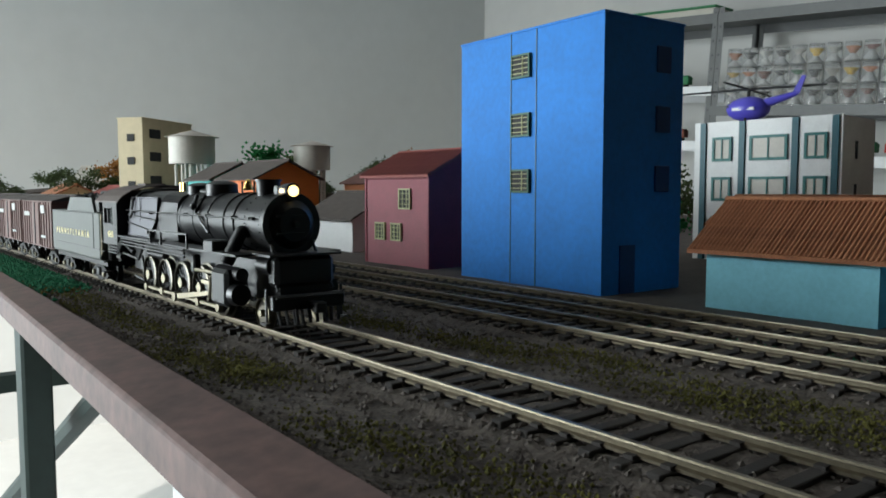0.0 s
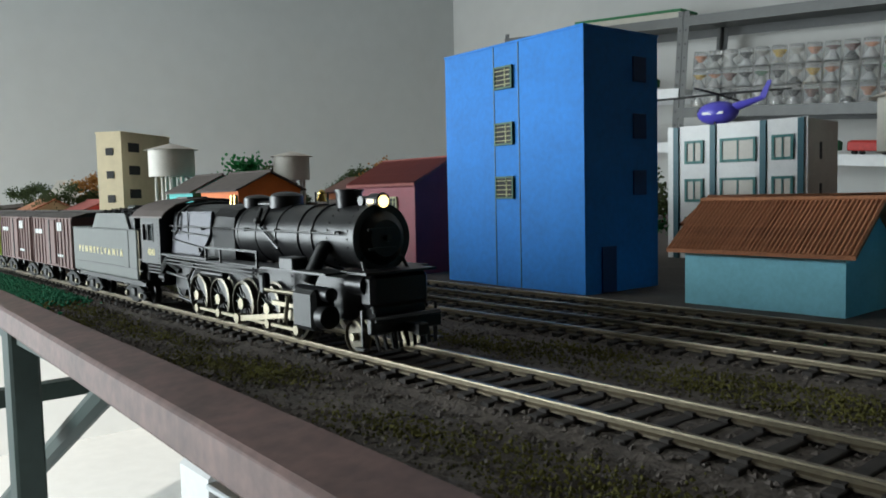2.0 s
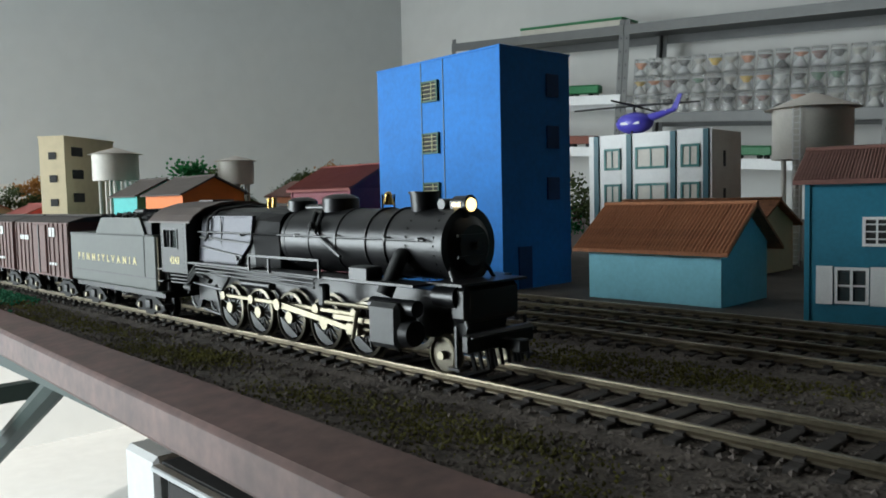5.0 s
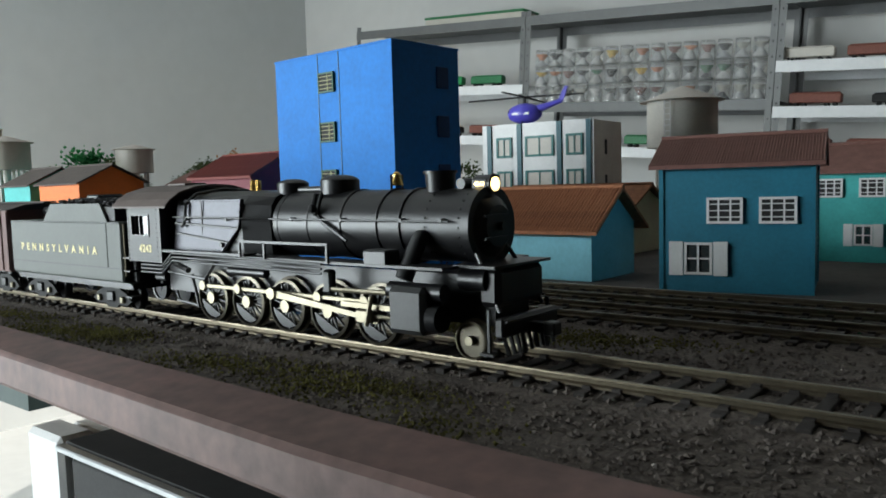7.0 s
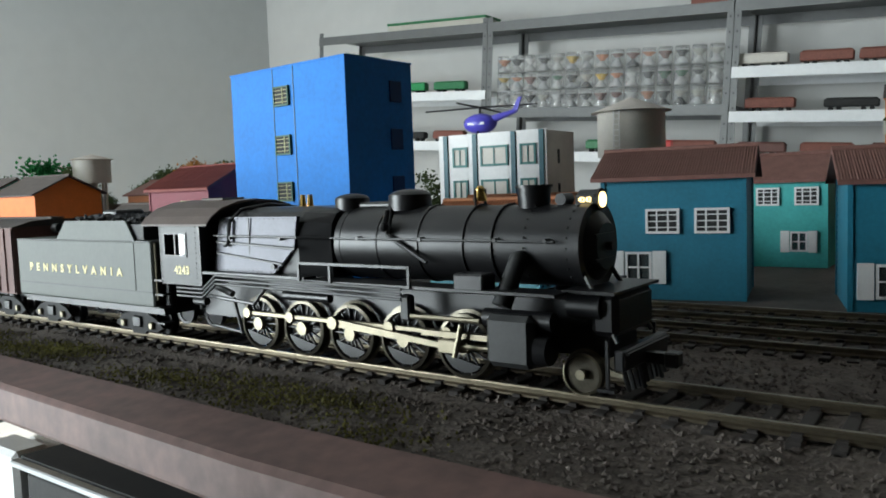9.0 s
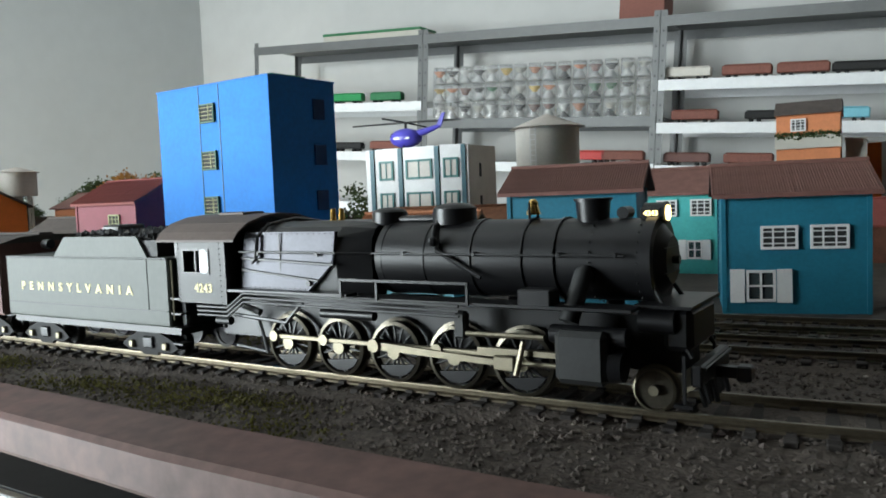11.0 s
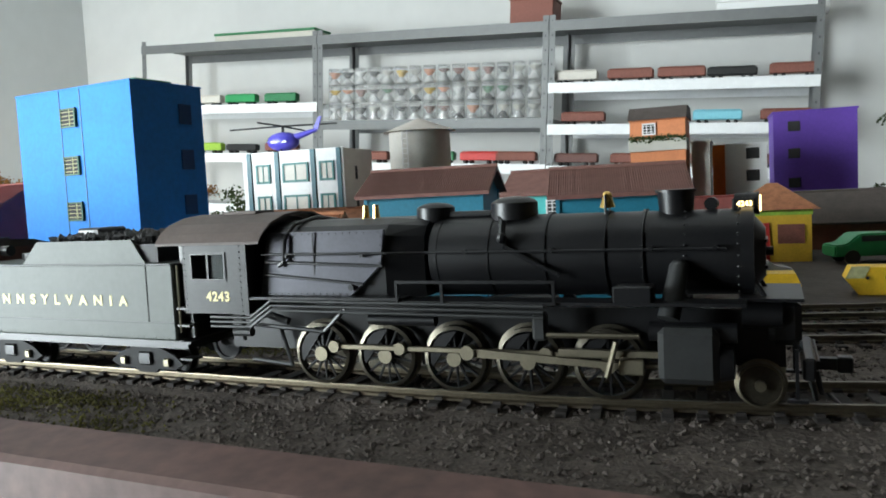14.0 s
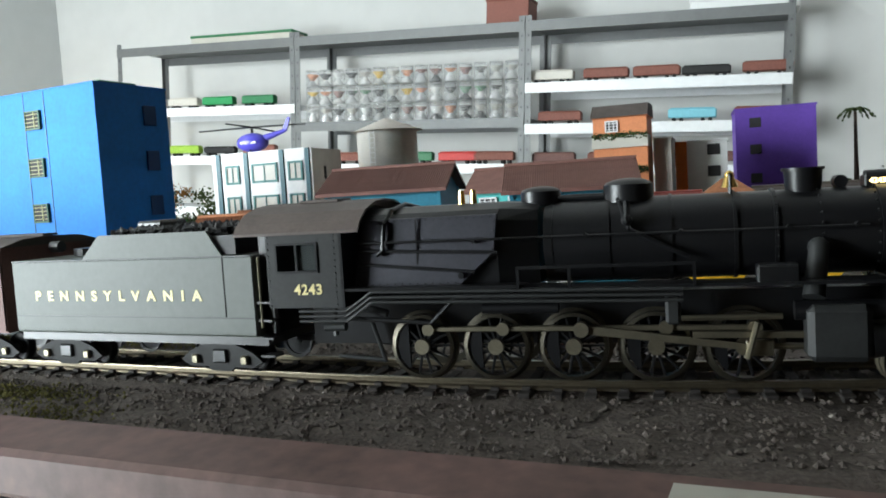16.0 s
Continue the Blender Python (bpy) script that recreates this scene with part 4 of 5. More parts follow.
def locomotive():
    t = thing("steam_locomotive", pose(0, 0, 0), "black steam locomotive model with bright rods and a lit headlight", "locomotive")
    bz, br = 0.0331, 0.0087
    b = cy(B(), (-0.052, 0, bz), (0.0145, 0, bz), br * 1.03, br * 0.98, 40)
    boiler = part("boiler", b, "black", t, smooth=True)
    for x in (-0.0505, -0.0385, -0.026, -0.0135, -0.006):
        part("boiler_band", cy(B(), (x - 0.00035, 0, bz), (x + 0.00035, 0, bz), br * 1.045, n=40), "black", boiler, smooth=True)
    part("smokebox_ring", cy(B(), (0.0125, 0, bz), (0.0148, 0, bz), br * 1.05, n=40), "black", boiler, smooth=True)
    part("smokebox_door", cy(B(), (0.0145, 0, bz), (0.0168, 0, bz), br * 0.86, br * 0.55, 36), "black", boiler, smooth=True)
    rv = B()
    for k in range(26):
        a = 2 * math.pi * k / 26
        for x in (0.0120, -0.0058, 0.0022):
            ball(rv, (x, br * 1.03 * math.cos(a), bz + br * 1.03 * math.sin(a)), 0.00026, n=6)
    part("rivets", rv, "black", boiler)
    # firebox: rounded crown, flat jacket plates with a cut lower corner
    arch = [(-0.0118, 0.025), (-0.0124, 0.034), (-0.0116, 0.0388), (-0.0092, 0.0412), (-0.0050, 0.0424), (0.0050, 0.0424), (0.0092, 0.0412), (0.0116, 0.0388), (0.0124, 0.034), (0.0118, 0.025)]
    firebox = part("firebox", prism(B(), arch, "x", -0.0930, -0.0612), "black", t, "black riveted firebox")
    lo = prism(B(), arch, "x", -0.0612, -0.0530)
    for v in lo.verts:
        if v.co.x > -0.055:
            v.co.y *= 0.72
            v.co.z = bz + (v.co.z - 0.0335) * 0.97
    part("firebox_throat", lo, "black", firebox)
    for s in (-1, 1):
        plate = [(-0.0938, 0.0254), (-0.0696, 0.0254), (-0.0618, 0.0324), (-0.0610, 0.0402), (-0.0915, 0.0402)]
        b = prism(B(), plate, "y", s * 0.0119, s * 0.0131)
        for v in b.verts:
            v.co.y -= s * 0.07 * (v.co.z - 0.0330)
        p_ = part("jacket_plate", b, "jacket", firebox, "dark grey sheet metal jacket plate")
        rv = B()
        for (xa, za), (xb, zb) in zip(plate, plate[1:] + plate[:1]):
            n = max(4, int(math.hypot(xb - xa, zb - za) / 0.0017))
            for k in range(n):
                f = (k + 0.5) / n
                ball(rv, (xa + (xb - xa) * f + (0.0005 if xa < -0.09 and xb < -0.09 else -0.0004 if xa > -0.063 else 0), s * (0.0131 - 0.07 * (za + (zb - za) * f - 0.0330)), za + (zb - za) * f + (0.0005 if za < 0.03 and zb < 0.03 else -0.0005)), 0.00022, n=5)
        part("rivets", rv, "black", p_)
        part("seam", bx(B(), -0.0790, -0.0787, s * 0.0130, s * 0.0133, 0.0256, 0.0400), "black", p_)
        for z0_, z1_, xe in ((0.0305, 0.0282, -0.0660), (0.0335, 0.0322, -0.0610)):
            part("pipe", cy(B(), (-0.0920, s * 0.0136, z0_), (xe, s * 0.0136, z1_), 0.00035, n=6), "black", firebox)
        b = B()
        for p, q in zip(((-0.0855, 0.0, 0.0432), (-0.0855, 0.010, 0.0420), (-0.0860, 0.0136, 0.0390), (-0.0865, 0.0140, 0.0335)), ((-0.0855, 0.010, 0.0420), (-0.0860, 0.0136, 0.0390), (-0.0865, 0.0140, 0.0335), (-0.0880, 0.0140, 0.0325))):
            cy(b, (p[0], s * p[1], p[2]), (q[0], s * q[1], q[2]), 0.0005, n=7)
        part("injector_pipe", b, "black", firebox)
        part("valve", cy(B(), (-0.0690, s * 0.0131, 0.0275), (-0.0690, s * 0.0142, 0.0275), 0.0007, n=8), "black", firebox)
    # stack, domes, fittings
    part("smokestack", cy(cy(B(), (0, 0, 0.0400), (0, 0, 0.0454), 0.0033, 0.0037, 20), (0, 0, 0.0454), (0, 0, 0.0460), 0.0041, n=20), "black", t, smooth=True)
    for x, r, z in ((-0.0535, 0.0044, 0.0448), (-0.0345, 0.0052, 0.0452)):
        b = cy(B(), (x, 0, 0.041), (x, 0, z - 0.0006), r * 1.02, r, 22)
        ball(b, (x, 0, z - 0.0008), r, (1, 1, 0.32), 18)
        part("dome", b, "black", t, smooth=True)
    b = bx(B(), -0.0500, -0.0390, -0.002, 0.002, 0.0415, 0.0432, 0.0006)
    part("dome_base", b, "black", t)
    bell = part("bell", cy(ball(B(), (-0.0140, 0, 0.0452), 0.0011, n=10), (-0.0140, 0, 0.0428), (-0.0140, 0, 0.0450), 0.0017, 0.0010, 12), "brass", t, "polished brass bell", True)
    part("bell_bracket", cy(cy(B(), (-0.0140, -0.002, 0.041), (-0.0140, -0.002, 0.0455), 0.0003, n=6), (-0.0140, 0.002, 0.041), (-0.0140, 0.002, 0.0455), 0.0003, n=6), "black", t)
    for x in (-0.0690, -0.0718):
        part("safety_valve", cy(B(), (x, 0, 0.042), (x, 0, 0.0455), 0.0009, 0.0007, 10), "brass", t, "brass safety valve")
    head = part("headlight", cy(B(), (0.0112, 0, 0.0426), (0.0158, 0, 0.0426), 0.0021, n=18), "black", t, smooth=True)
    part("lens", cy(B(), (0.0158, 0, 0.0426), (0.0161, 0, 0.0426), 0.0016, n=18), "lamp", head, "glowing headlight lens")
    part("rim", cy(B(), (0.0152, 0, 0.0426), (0.0158, 0, 0.0426), 0.0023, n=18), "black", head)
    part("number_box", bx(B(), 0.0108, 0.0152, -0.0022, 0.0022, 0.0414, 0.0438, 0.0003), "black", head)
    words("number_board", "4243", 0.0014, Matrix.Translation((0.0131, -0.00226, 0.0426)) @ Matrix.Rotation(math.pi / 2, 4, "X"), head, "numglow", 1.05, "lit number board digits")
    part("headlight_bracket", bx(B(), 0.0105, 0.0145, -0.0014, 0.0014, 0.0395, 0.0410), "black", t)
    door = part("door_hinges", bx(bx(B(), 0.0166, 0.0172, -0.0058, 0.0030, 0.0352, 0.0358), 0.0166, 0.0172, -0.0058, 0.0030, 0.0302, 0.0308), "black", t)
    part("door_handle", cy(B(), (0.0168, 0, bz), (0.0182, 0, bz), 0.0009, n=10), "grime", door)
    part("generator", cy(B(), (0.0068, -0.001, 0.0428), (0.0068, 0.003, 0.0428), 0.0013, n=12), "black", t)
    # running boards, pipes, handrail
    for s in (-1, 1):
        part("running_board", bx(B(), -0.055, 0.0135, s * 0.0098, s * 0.0168, 0.0244, 0.0250), "black", t)
        part("running_board", bx(B(), -0.107, -0.055, s * 0.0125, s * 0.0168, 0.0250, 0.0256), "black", t)
        for k, dz in enumerate((0.0, -0.0011, -0.0022)):
            pp = [(-0.106, 0.0208 + dz), (-0.0945, 0.0208 + dz), (-0.0885, 0.0248 + dz), (-0.024, 0.0242 + dz)]
            b = B()
            for p, q in zip(pp, pp[1:]):
                cy(b, (p[0], s * 0.0172, p[1]), (q[0], s * 0.0172, q[1]), 0.00036, n=7)
            part("pipe", b, "grime", t)
        b = B()
        for p, q in (((-0.0925, 0.0140, 0.0352), (-0.0600, 0.0137, 0.0350)), ((-0.0600, 0.0137, 0.0350), (-0.0520, 0.0101, 0.0347)), ((-0.0520, 0.0101, 0.0347), (0.0100, 0.0099, 0.0345))):
            cy(b, (p[0], s * p[1], p[2]), (q[0], s * q[1], q[2]), 0.0003, n=7)
        part("handrail", b, "black", t)
        for x in (-0.086, -0.066, -0.043, -0.024, -0.004, 0.008):
            part("stanchion", cy(B(), (x, s * (0.0120 if x < -0.06 else 0.0084), 0.0347), (x, s * (0.0142 if x < -0.06 else 0.0104), 0.0347), 0.0005, n=6), "black", t)
        b = B()
        bx(b, -0.0565, -0.0215, s * 0.0168, s * 0.0174, 0.0288, 0.0294)
        for x in (-0.0565, -0.0460, -0.0221):
            bx(b, x, x + 0.0006, s * 0.0168, s * 0.0174, 0.0245, 0.0290)
        part("walkway_frame", b, "black", t)
        b = cy(B(), (-0.0645, s * 0.0145, 0.0205), (-0.0485, s * 0.0145, 0.0205), 0.0012, n=12)
        part("air_reservoir", b, "black", t, smooth=True)
        part("power_reverse", bx(B(), -0.0105, -0.0030, s * 0.0115, s * 0.0165, 0.0245, 0.0282, 0.0004), "black", t)
        b = cy(B(), (-0.0365, s * 0.0045, 0.0418), (-0.0340, s * 0.0095, 0.0355), 0.0005, n=7)
        cy(b, (-0.0340, s * 0.0096, 0.0355), (-0.0225, s * 0.0098, 0.0295), 0.0005, n=7)
        part("sand_pipe", b, "black", t)
        b = cy(B(), (0.0012, s * 0.0095, 0.0305), (-0.0005, s * 0.0135, 0.0215), 0.0019, 0.0021, 12)
        ball(b, (0.0012, s * 0.0092, 0.0305), 0.0021, n=10)
        part("steam_pipe", b, "grime", t, smooth=True)
        c = part("cylinder", bx(B(), -0.0022, 0.0088, s * 0.0105, s * 0.0178, 0.0098, 0.0205, 0.0012), "grime", t, "grey steam cylinder casing")
        part("cylinder_cover", cy(B(), (0.0088, s * 0.0142, 0.0135), (0.0112, s * 0.0142, 0.0135), 0.0035, 0.0030, 18), "black", c, smooth=True)
        part("valve_chest", cy(B(), (-0.004, s * 0.0140, 0.0192), (0.0118, s * 0.0140, 0.0192), 0.0019, n=14), "black", c, smooth=True)
        for z in (0.0142,):
            part("slide_bar", bx(B(), -0.0225, -0.002, s * (PY + 0.0004), s * (PY + 0.0018), z - 0.0006, z + 0.0006), "steel", t)
        part("valve_rod", cy(B(), (-0.0245, s * 0.0134, 0.0178), (-0.0060, s * 0.0134, 0.0180), 0.0006, n=8), "steel", t)
        part("combination_lever", cy(B(), (-0.0105, s * 0.0140, 0.0170), (-0.0125, s * 0.0140, 0.0098), 0.0006, n=7), "steel", t)
        b = B()
        bx(b, -0.0275, -0.0245, s * 0.0115, s * 0.0140, 0.0165, 0.0225, 0.0006)
        part("valve_link", b, "grime", t)
        part("feed_pipe", cy(cy(B(), (-0.0945, s * 0.0150, 0.0188), (-0.0760, s * 0.0150, 0.0176), 0.0005, n=7), (-0.0760, s * 0.0150, 0.0176), (-0.0700, s * 0.0150, 0.0232), 0.0005, n=7), "black", t)
        part("injector", cy(cy(B(), (-0.1010, s * 0.0148, 0.0170), (-0.0960, s * 0.0148, 0.0170), 0.0011, n=10), (-0.0985, s * 0.0148, 0.0150), (-0.0985, s * 0.0148, 0.0210), 0.0006, n=8), "grime", t)
        part("brake_hanger", cy(cy(B(), (-0.0925, s * 0.0085, 0.0175), (-0.0895, s * 0.0085, 0.0075), 0.0005, n=7), (-0.1010, s * 0.0085, 0.0090), (-0.0895, s * 0.0085, 0.0080), 0.0005, n=7), "grime", t)
        part("check_valve", cy(ball(B(), (-0.0345, s * 0.0100, 0.0375), 0.0012, n=10), (-0.0345, s * 0.0096, 0.0382), (-0.0345, s * 0.0085, 0.0412), 0.0007, n=8), "black", t)
        part("air_hose", cy(B(), (0.0252, s * 0.0045, 0.0105), (0.0262, s * 0.0045, 0.0060), 0.0005, n=7), "black", t)
        part("front_stay", cy(B(), (0.0135, s * 0.006, 0.0300), (0.0225, s * 0.0085, 0.0150), 0.0005, n=7), "black", t)
        part("cab_support", cy(B(), (-0.0865, s * 0.0135, 0.0195), (-0.1000, s * 0.0135, 0.0230), 0.0009, n=8), "grime", t)
    # frame, pilot deck and coupler
    part("frame", bx(B(), -0.108, 0.020, -0.0066, 0.0066, 0.0115, 0.0225), "black", t)
    part("ashpan", bx(B(), -0.094, -0.060, -0.0060, 0.0060, 0.0185, 0.0262), "black", t)
    part("pilot_deck", bx(B(), 0.0120, 0.0232, -0.0112, 0.0112, 0.0246, 0.0252), "black", t)
    part("air_pump_shield", bx(B(), 0.0170, 0.0228, -0.0092, 0.0092, 0.0160, 0.0246, 0.0012), "black", t)
    for s in (-1, 1):
        part("air_tank", cy(B(), (0.0125, s * 0.0080, 0.0218), (0.0195, s * 0.0080, 0.0218), 0.0026, n=14), "black", t, smooth=True)
    part("pilot_beam", bx(B(), 0.0228, 0.0250, -0.0112, 0.0112, 0.0100, 0.0142, 0.0004), "black", t)
    for k in range(9):
        y = -0.0105 + 0.002625 * k
        part("pilot_bar", cy(B(), (0.0240, y * 0.9, 0.0103), (0.0250, y * 0.85, 0.0060), 0.0005, n=6), "dark", t)
    for s in (-1, 1):
        part("pilot_step", bx(B(), 0.0200, 0.0236, s * 0.0112, s * 0.0128, 0.0062, 0.0068), "black", t)
        part("step_hanger", bx(B(), 0.0215, 0.0221, s * 0.0114, s * 0.0120, 0.0066, 0.0160), "black", t)
    part("coupler", bx(bx(B(), 0.0246, 0.0305, -0.0010, 0.0010, 0.0100, 0.0122), 0.0290, 0.0318, -0.0018, 0.0014, 0.0096, 0.0126, 0.0003), "black", t)
    part("cut_lever", cy(B(), (0.0254, -0.0105, 0.0135), (0.0254, 0.0105, 0.0135), 0.0003, n=6), "black", t)
    # cab
    outline = [(-0.0170, 0.0216), (-0.0170, 0.0384), (-0.0120, 0.0424), (0, 0.0440), (0.0120, 0.0424), (0.0170, 0.0384), (0.0170, 0.0216)]
    cabs = {}
    for s in (-1, 1):
        b = B()
        y0_, y1_ = s * 0.0170, s * 0.0162
        for x0_, x1_, z0_, z1_ in ((-0.1135, -0.0952, 0.0216, 0.0298), (-0.1135, -0.0952, 0.0358, 0.0384), (-0.1135, -0.1108, 0.0298, 0.0358), (-0.1013, -0.0952, 0.0298, 0.0358)):
            bx(b, x0_, x1_, y0_, y1_, z0_, z1_)
        cabs[s] = part("cab_side", b, "grime", t, "dark grey cab side sheet")
    part("cab_front", prism(B(), outline, "x", -0.0955, -0.0949), "black", t)
    ro = [(-0.0178, 0.0380), (-0.0160, 0.0400), (-0.0125, 0.0422), (-0.0065, 0.0438), (0, 0.0443), (0.0065, 0.0438), (0.0125, 0.0422), (0.0160, 0.0400), (0.0178, 0.0380)]
    b = B()
    prism(b, ro + [(y, z + 0.0006) for y, z in reversed(ro)], "x", -0.1210, -0.0905)
    part("cab_roof", b, "roofbrown", t, "matt brown curved cab roof")
    part("roof_hatch", bx(B(), -0.1108, -0.1008, -0.004, 0.004, 0.0446, 0.0454, 0.0002), "roofbrown", t)
    for s in (-1, 1):
        f = B()
        for a in ((-0.1112, -0.1008, 0.0294, 0.0299), (-0.1112, -0.1008, 0.0357, 0.0362), (-0.1112, -0.1107, 0.0299, 0.0357), (-0.1013, -0.1008, 0.0299, 0.0357), (-0.1062, -0.1057, 0.0299, 0.0357)):
            bx(f, a[0], a[1], s * 0.0168, s * 0.0173, a[2], a[3])
        part("window_frame", f, "black", cabs[s])
        part("sash", bx(B(), -0.1058, -0.1012, s * 0.0164, s * 0.0167, 0.0299, 0.0357), "winglass", cabs[s])
        rv = B()
        for k in range(12):
            for x in (-0.1129, -0.0967):
                ball(rv, (x, s * 0.0170, 0.0222 + 0.0014 * k), 0.00022, n=6)
        part("rivets", rv, "grime", cabs[s])
    words("cab_number", "4243", 0.0032, Matrix.Translation((-0.1035, -0.01708, 0.0256)) @ Matrix.Rotation(math.pi / 2, 4, "X"), cabs[-1], "gold", 1.1, "gold cab number")
    for x in HUBS:
        wheel(t, x, R, 0.0092, 14)
    wheel(t, 0.0155, 0.0043, 0.0092, 0, "pilot_wheel")
    side_rods(t)
    return t


def tender():
    t = thing("tender", pose(0, 0, 0), "grey-green coal tender lettered in gold behind the locomotive", "tender")
    a, z = -0.1985, -0.1172
    body = part("tank_body", bx(B(), a, z, -0.0175, 0.0175, 0.0142, 0.0336, 0.0005), "tender", t)
    for s in (-1, 1):
        part("coal_board", prism(B(), [(a + 0.0262, 0.0336), (z - 0.0095, 0.0336), (z - 0.0138, 0.0396), (a + 0.0325, 0.0396)], "y", s * 0.0168, s * 0.0160), "tender", body)
        part("lower_rib", bx(B(), a + 0.0006, z - 0.0006, s * 0.0174, s * 0.0177, 0.0186, 0.0189), "grime", body)
        part("upper_rib", bx(B(), a + 0.0006, z - 0.0006, s * 0.0174, s * 0.0177, 0.0333, 0.0336), "grime", body)
        part("seam", bx(B(), z - 0.009, z - 0.0088, s * 0.0174, s * 0.0177, 0.0189, 0.0333), "grime", body)
        part("grab_iron", cy(B(), (z + 0.0012, s * 0.0170, 0.0165), (z + 0.0012, s * 0.0170, 0.0330), 0.00035, n=6), "steel", t)
        b = B()
        for k in range(4):
            bx(b, z + 0.0002, z + 0.0040, s * 0.0135, s * 0.0172, 0.0095 + 0.0042 * k, 0.0100 + 0.0042 * k)
        part("step", b, "black", t)
    rv = B()
    for k in range(38):
        for zz in (0.0150, 0.0332):
            ball(rv, (a + 0.001 + 0.0021 * k, -0.0175, zz), 0.0002, n=5)
    part("rivets", rv, "tender", body)
    random.seed(9)
    scatter("coal_load", "coal", 1500, lambda: (random.uniform(a + 0.034, z - 0.008), random.uniform(-0.0150, 0.0150), 0.0384 + random.uniform(0, 0.0022)), 0.0011, "", "", 0.9, t)
    part("coal_floor", bx(B(), a + 0.033, z - 0.006, -0.0158, 0.0158, 0.0338, 0.0384), "coal", t)
    part("water_hatch", cy(B(), (a + 0.010, 0, 0.0336), (a + 0.010, 0, 0.0356), 0.004, n=16), "black", t)
    part("rear_lamp", cy(B(), (a + 0.0040, -0.004, 0.0365), (a + 0.0005, -0.004, 0.0365), 0.0016, n=12), "black", t)
    part("doghouse", bx(B(), a + 0.0330, a + 0.0420, -0.004, 0.006, 0.0380, 0.0425, 0.0006), "black", t)
    part("front_bulkhead", bx(B(), z - 0.0008, z + 0.0035, -0.0145, 0.0145, 0.0142, 0.0395, 0.0006), "black", t)
    part("underframe", bx(B(), a - 0.001, z + 0.001, -0.0150, 0.0150, 0.0118, 0.0140), "black", t)
    words("tender_lettering", "PENNSYLVANIA", 0.0036, Matrix.Translation(((a + z) / 2 - 0.0036, -0.01760, 0.0240)) @ Matrix.Rotation(math.pi / 2, 4, "X") @ Matrix.Diagonal((1.18, 1, 1, 1)), body, "gold", 2.15, "spaced gold lettering")
    bogies(t, (a + 0.0145, z - 0.0145))
    part("drawbar", bx(B(), z, z + 0.007, -0.002, 0.002, 0.0105, 0.0120), "black", t)
    return t


def bogies(t, xs, half=0.0075):
    for x in xs:
        for s in (-1, 1):
            b = prism(B(), [(x - 0.0125, 0.0075), (x - 0.0095, 0.0060), (x - 0.0040, 0.0060), (x - 0.003, 0.0050), (x + 0.003, 0.0050), (x + 0.0040, 0.0060), (x + 0.0095, 0.0060), (x + 0.0125, 0.0075), (x + 0.0095, 0.0098), (x + 0.004, 0.0118), (x - 0.004, 0.0118), (x - 0.0095, 0.0098)], "y", s * 0.0128, s * 0.0140)
            f = part("truck_sideframe", b, "dark", t)
            for q in (-half, half):
                part("axle_box", bx(B(), x + q - 0.0010, x + q + 0.0010, s * 0.0138, s * 0.0150, 0.0068, 0.0090, 0.0003), "steel", f)
            part("spring", bx(B(), x - 0.0022, x + 0.0022, s * 0.0138, s * 0.0148, 0.0070, 0.0105, 0.0004), "black", f)
        for q in (-half, half):
            wheel(t, x + q, 0.0042, 0.0092, 0, "bogie_wheel")


def freight_car(x0_, material, label):
    t = thing("freight_car", pose(0, 0, 0), label, "freight car", "freight cars of the train")
    x1_ = x0_ + 0.072
    body = part("body", bx(B(), x0_, x1_, -0.0165, 0.0165, 0.0135, 0.0375), material, t)
    part("roof", prism(B(), [(-0.0175, 0.0373), (0.0175, 0.0373), (0.010, 0.0393), (0, 0.0398), (-0.010, 0.0393)], "x", x0_ - 0.0008, x1_ + 0.0008), "darkroof", t)
    part("roof_walk", bx(B(), x0_, x1_, -0.0025, 0.0025, 0.0398, 0.0404), "darkroof", t)
    c = (x0_ + x1_) / 2
    for s in (-1, 1):
        d = part("sliding_door", bx(B(), c - 0.0085, c + 0.0085, s * 0.0163, s * 0.0173, 0.0145, 0.0362, 0.0003), material, t)
        part("latch", bx(B(), c - 0.0005, c + 0.0005, s * 0.0172, s * 0.0177, 0.0145, 0.0362), "black", d)
        for k in range(13):
            x = x0_ + 0.0008 + (x1_ - x0_ - 0.0016) * k / 12
            if abs(x - c) > 0.009:
                part("rib", bx(B(), x - 0.0004, x + 0.0004, s * 0.0164, s * 0.0170, 0.0140, 0.0368), material, body)
        bars_text(body, x0_ + 0.008, s * 0.0169, 0.029, 4, 0.0022, 0.0022, "white")
        bars_text(body, c + 0.013, s * 0.0169, 0.031, 2, 0.0028, 0.004, "white")
        bars_text(body, c + 0.012, s * 0.0169, 0.0185, 3, 0.0022, 0.0012, "white")
    part("underframe", bx(B(), x0_ - 0.001, x1_ + 0.001, -0.008, 0.008, 0.0112, 0.0135), "black", t)
    part("coupler", bx(B(), x1_, x1_ + 0.0045, -0.001, 0.001, 0.0100, 0.0122), "black", t)
    bogies(t, (x0_ + 0.0125, x1_ - 0.0125))
    return t


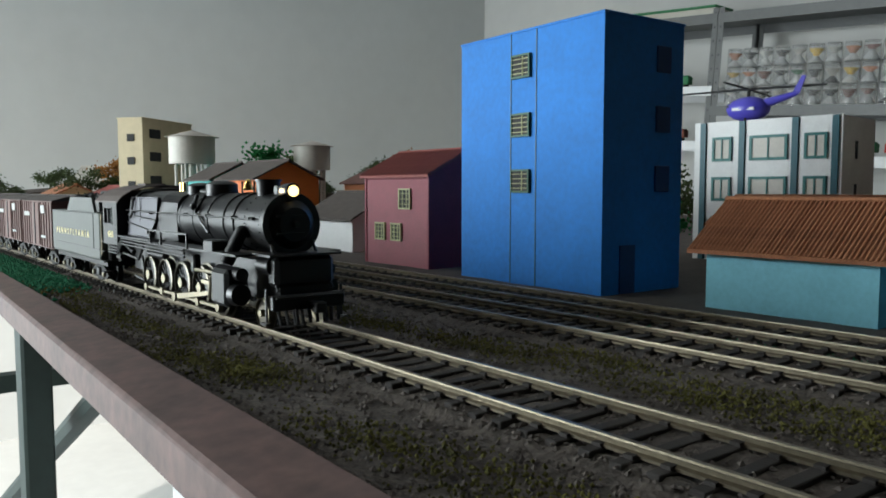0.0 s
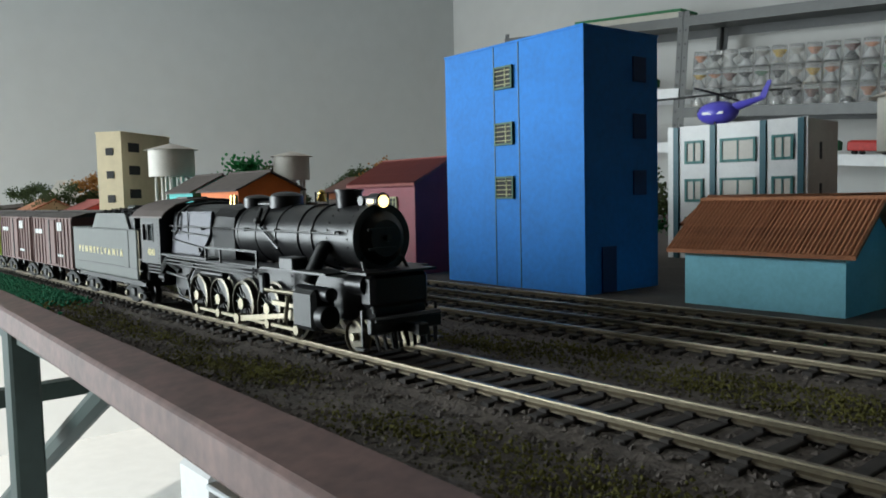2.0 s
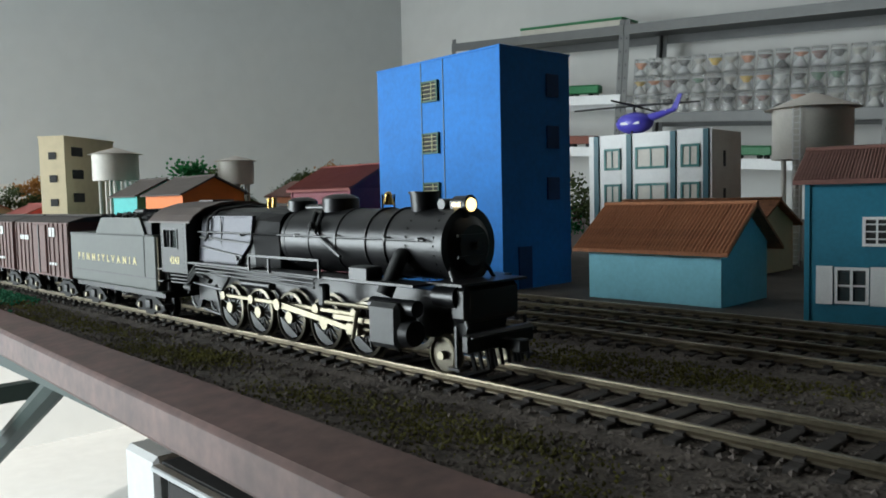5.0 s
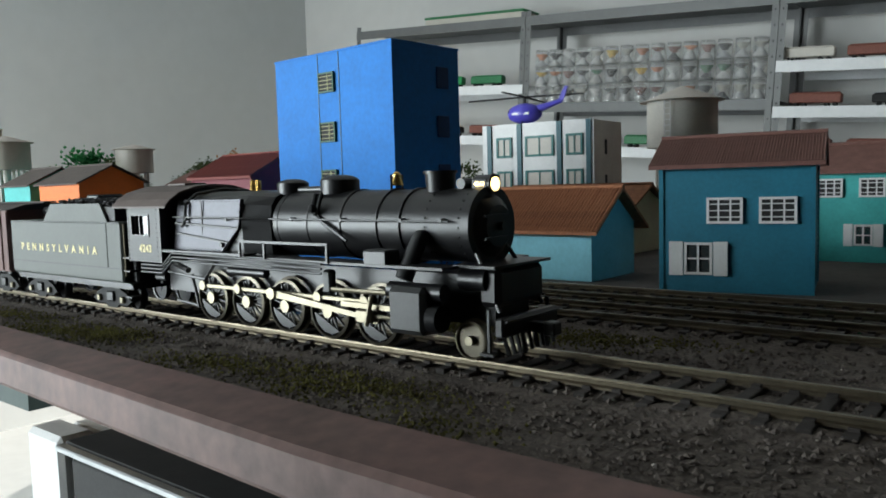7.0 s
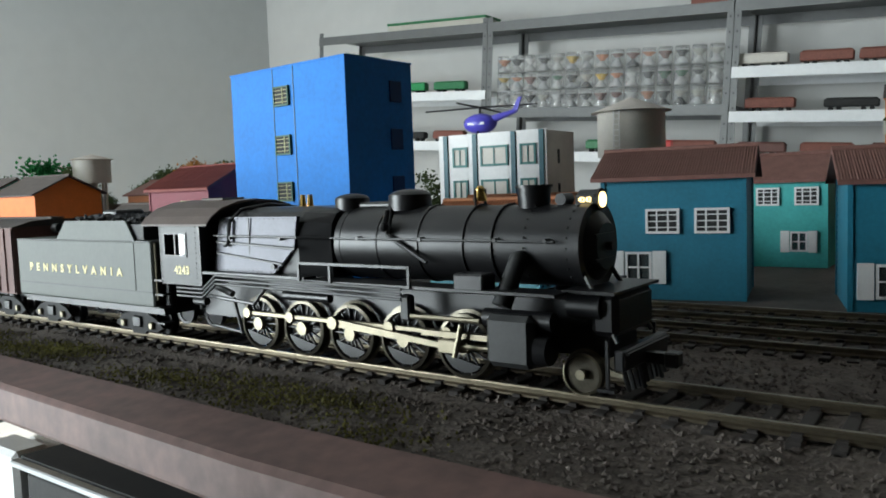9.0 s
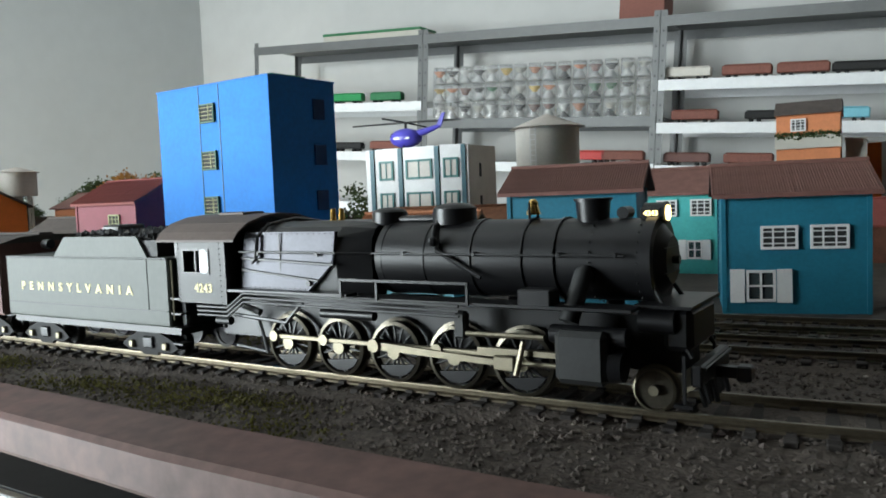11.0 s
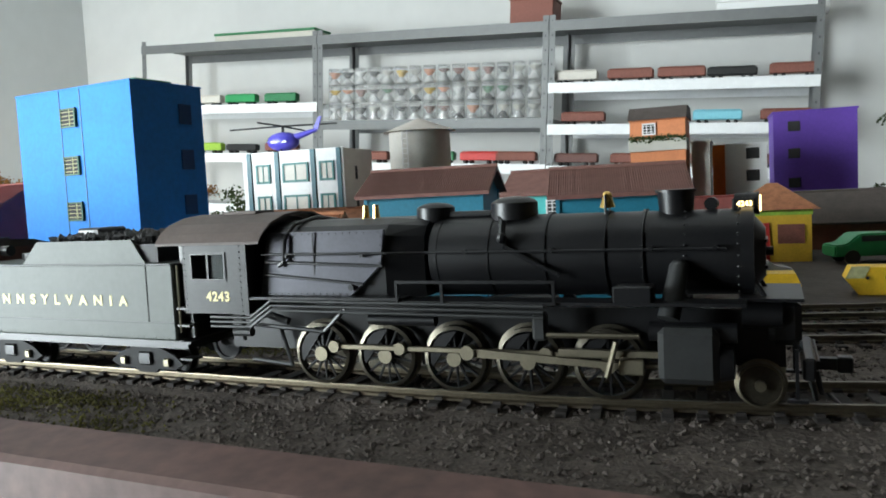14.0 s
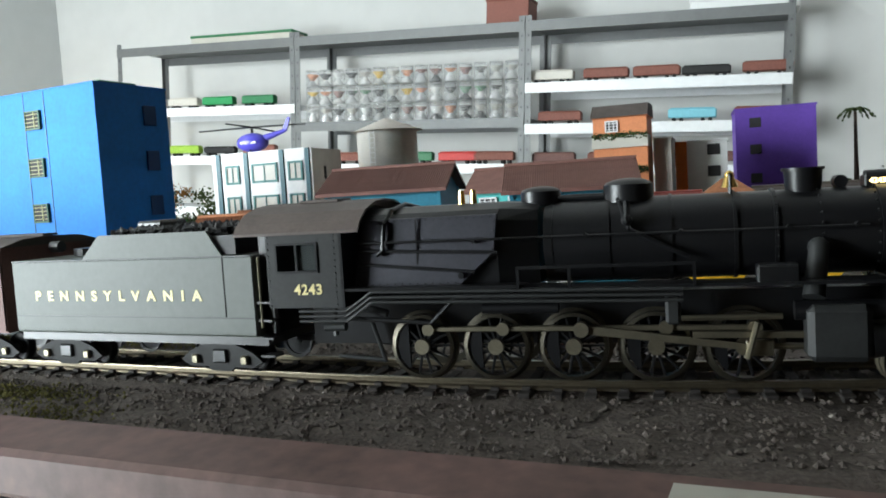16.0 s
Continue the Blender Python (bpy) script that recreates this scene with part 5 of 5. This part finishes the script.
TRAIN, BEARING = [locomotive(), tender()], [(-0.0800, -0.0128), (-0.1840, -0.1317)]
for k, (m_, lab) in enumerate((("boxcar", "brown model boxcar with white markings"), ("boxcar", "brown model boxcar with white markings"), ("limecar", "lime yellow model boxcar behind the brown ones"), ("boxcar", "brown model boxcar at the train's end"), ("limecar", "lime yellow model boxcar at the train's end"))):
    TRAIN.append(freight_car(-0.2035 - 0.0765 * k - 0.072, m_, lab))
    BEARING.append((-0.2630 - 0.0765 * k, -0.2160 - 0.0765 * k))

STACK = [(0, -0.174), (0.5, -0.163), (1, -0.153), (1.5, -0.1425), (2, -0.131), (3, -0.1075), (5.5, -0.054), (7, -0.0200), (8, 0.0020), (10.5, 0.056), (12, 0.088), (13, 0.1085), (14, 0.1285), (15, 0.1485), (16, 0.1690)]


def train_x(t):
    for (t0, a), (t1, b) in zip(STACK, STACK[1:]):
        if t <= t1:
            return a + (b - a) * (t - t0) / (t1 - t0)
    return STACK[-1][1]


def on_line(t, back, front):
    """The pose of a vehicle whose two bearing points ride on the line."""
    d = train_x(t)
    xa, ya, _ = bend(d + back, 0)
    xb, yb, _ = bend(d + front, 0)
    a = math.atan2(yb - ya, xb - xa)
    return pose(xa - back * math.cos(a), ya - back * math.sin(a), 0, 0, 0, math.degrees(a))


def motions():
    times = [k / 5 for k in range(81)]
    for o, (back, front) in zip(TRAIN, BEARING):
        walk(o, [(t, on_line(t, back, front)) for t in times])
    for w, r, x in WHEELS:
        walk(w, [(t, pose(x, 0, RAIL + r, 0, math.degrees((train_x(t) - train_x(10.5)) / r), 0)) for t in times])
    for s, rod, main, cross in RODS:
        rr, mm, cc = [], [], []
        for t in times:
            a = radians(243) - (train_x(t) - train_x(10.5)) / R + (math.pi / 2 if s > 0 else 0)
            px, pz = PIN * math.cos(a), PIN * math.sin(a)
            rr.append((t, pose(px, 0, RAIL + R + pz)))
            x0_, z0_ = HUBS[2] + px, RAIL + R + pz
            zc = 0.0116
            dz = zc - z0_
            ang = math.asin(dz / 0.034)
            mm.append((t, pose(x0_, 0, z0_, 0, -math.degrees(ang), 0)))
            cc.append((t, pose(x0_ + 0.034 * math.cos(ang), 0, zc)))
        walk(rod, rr)
        walk(main, mm)
        walk(cross, cc)


motions()
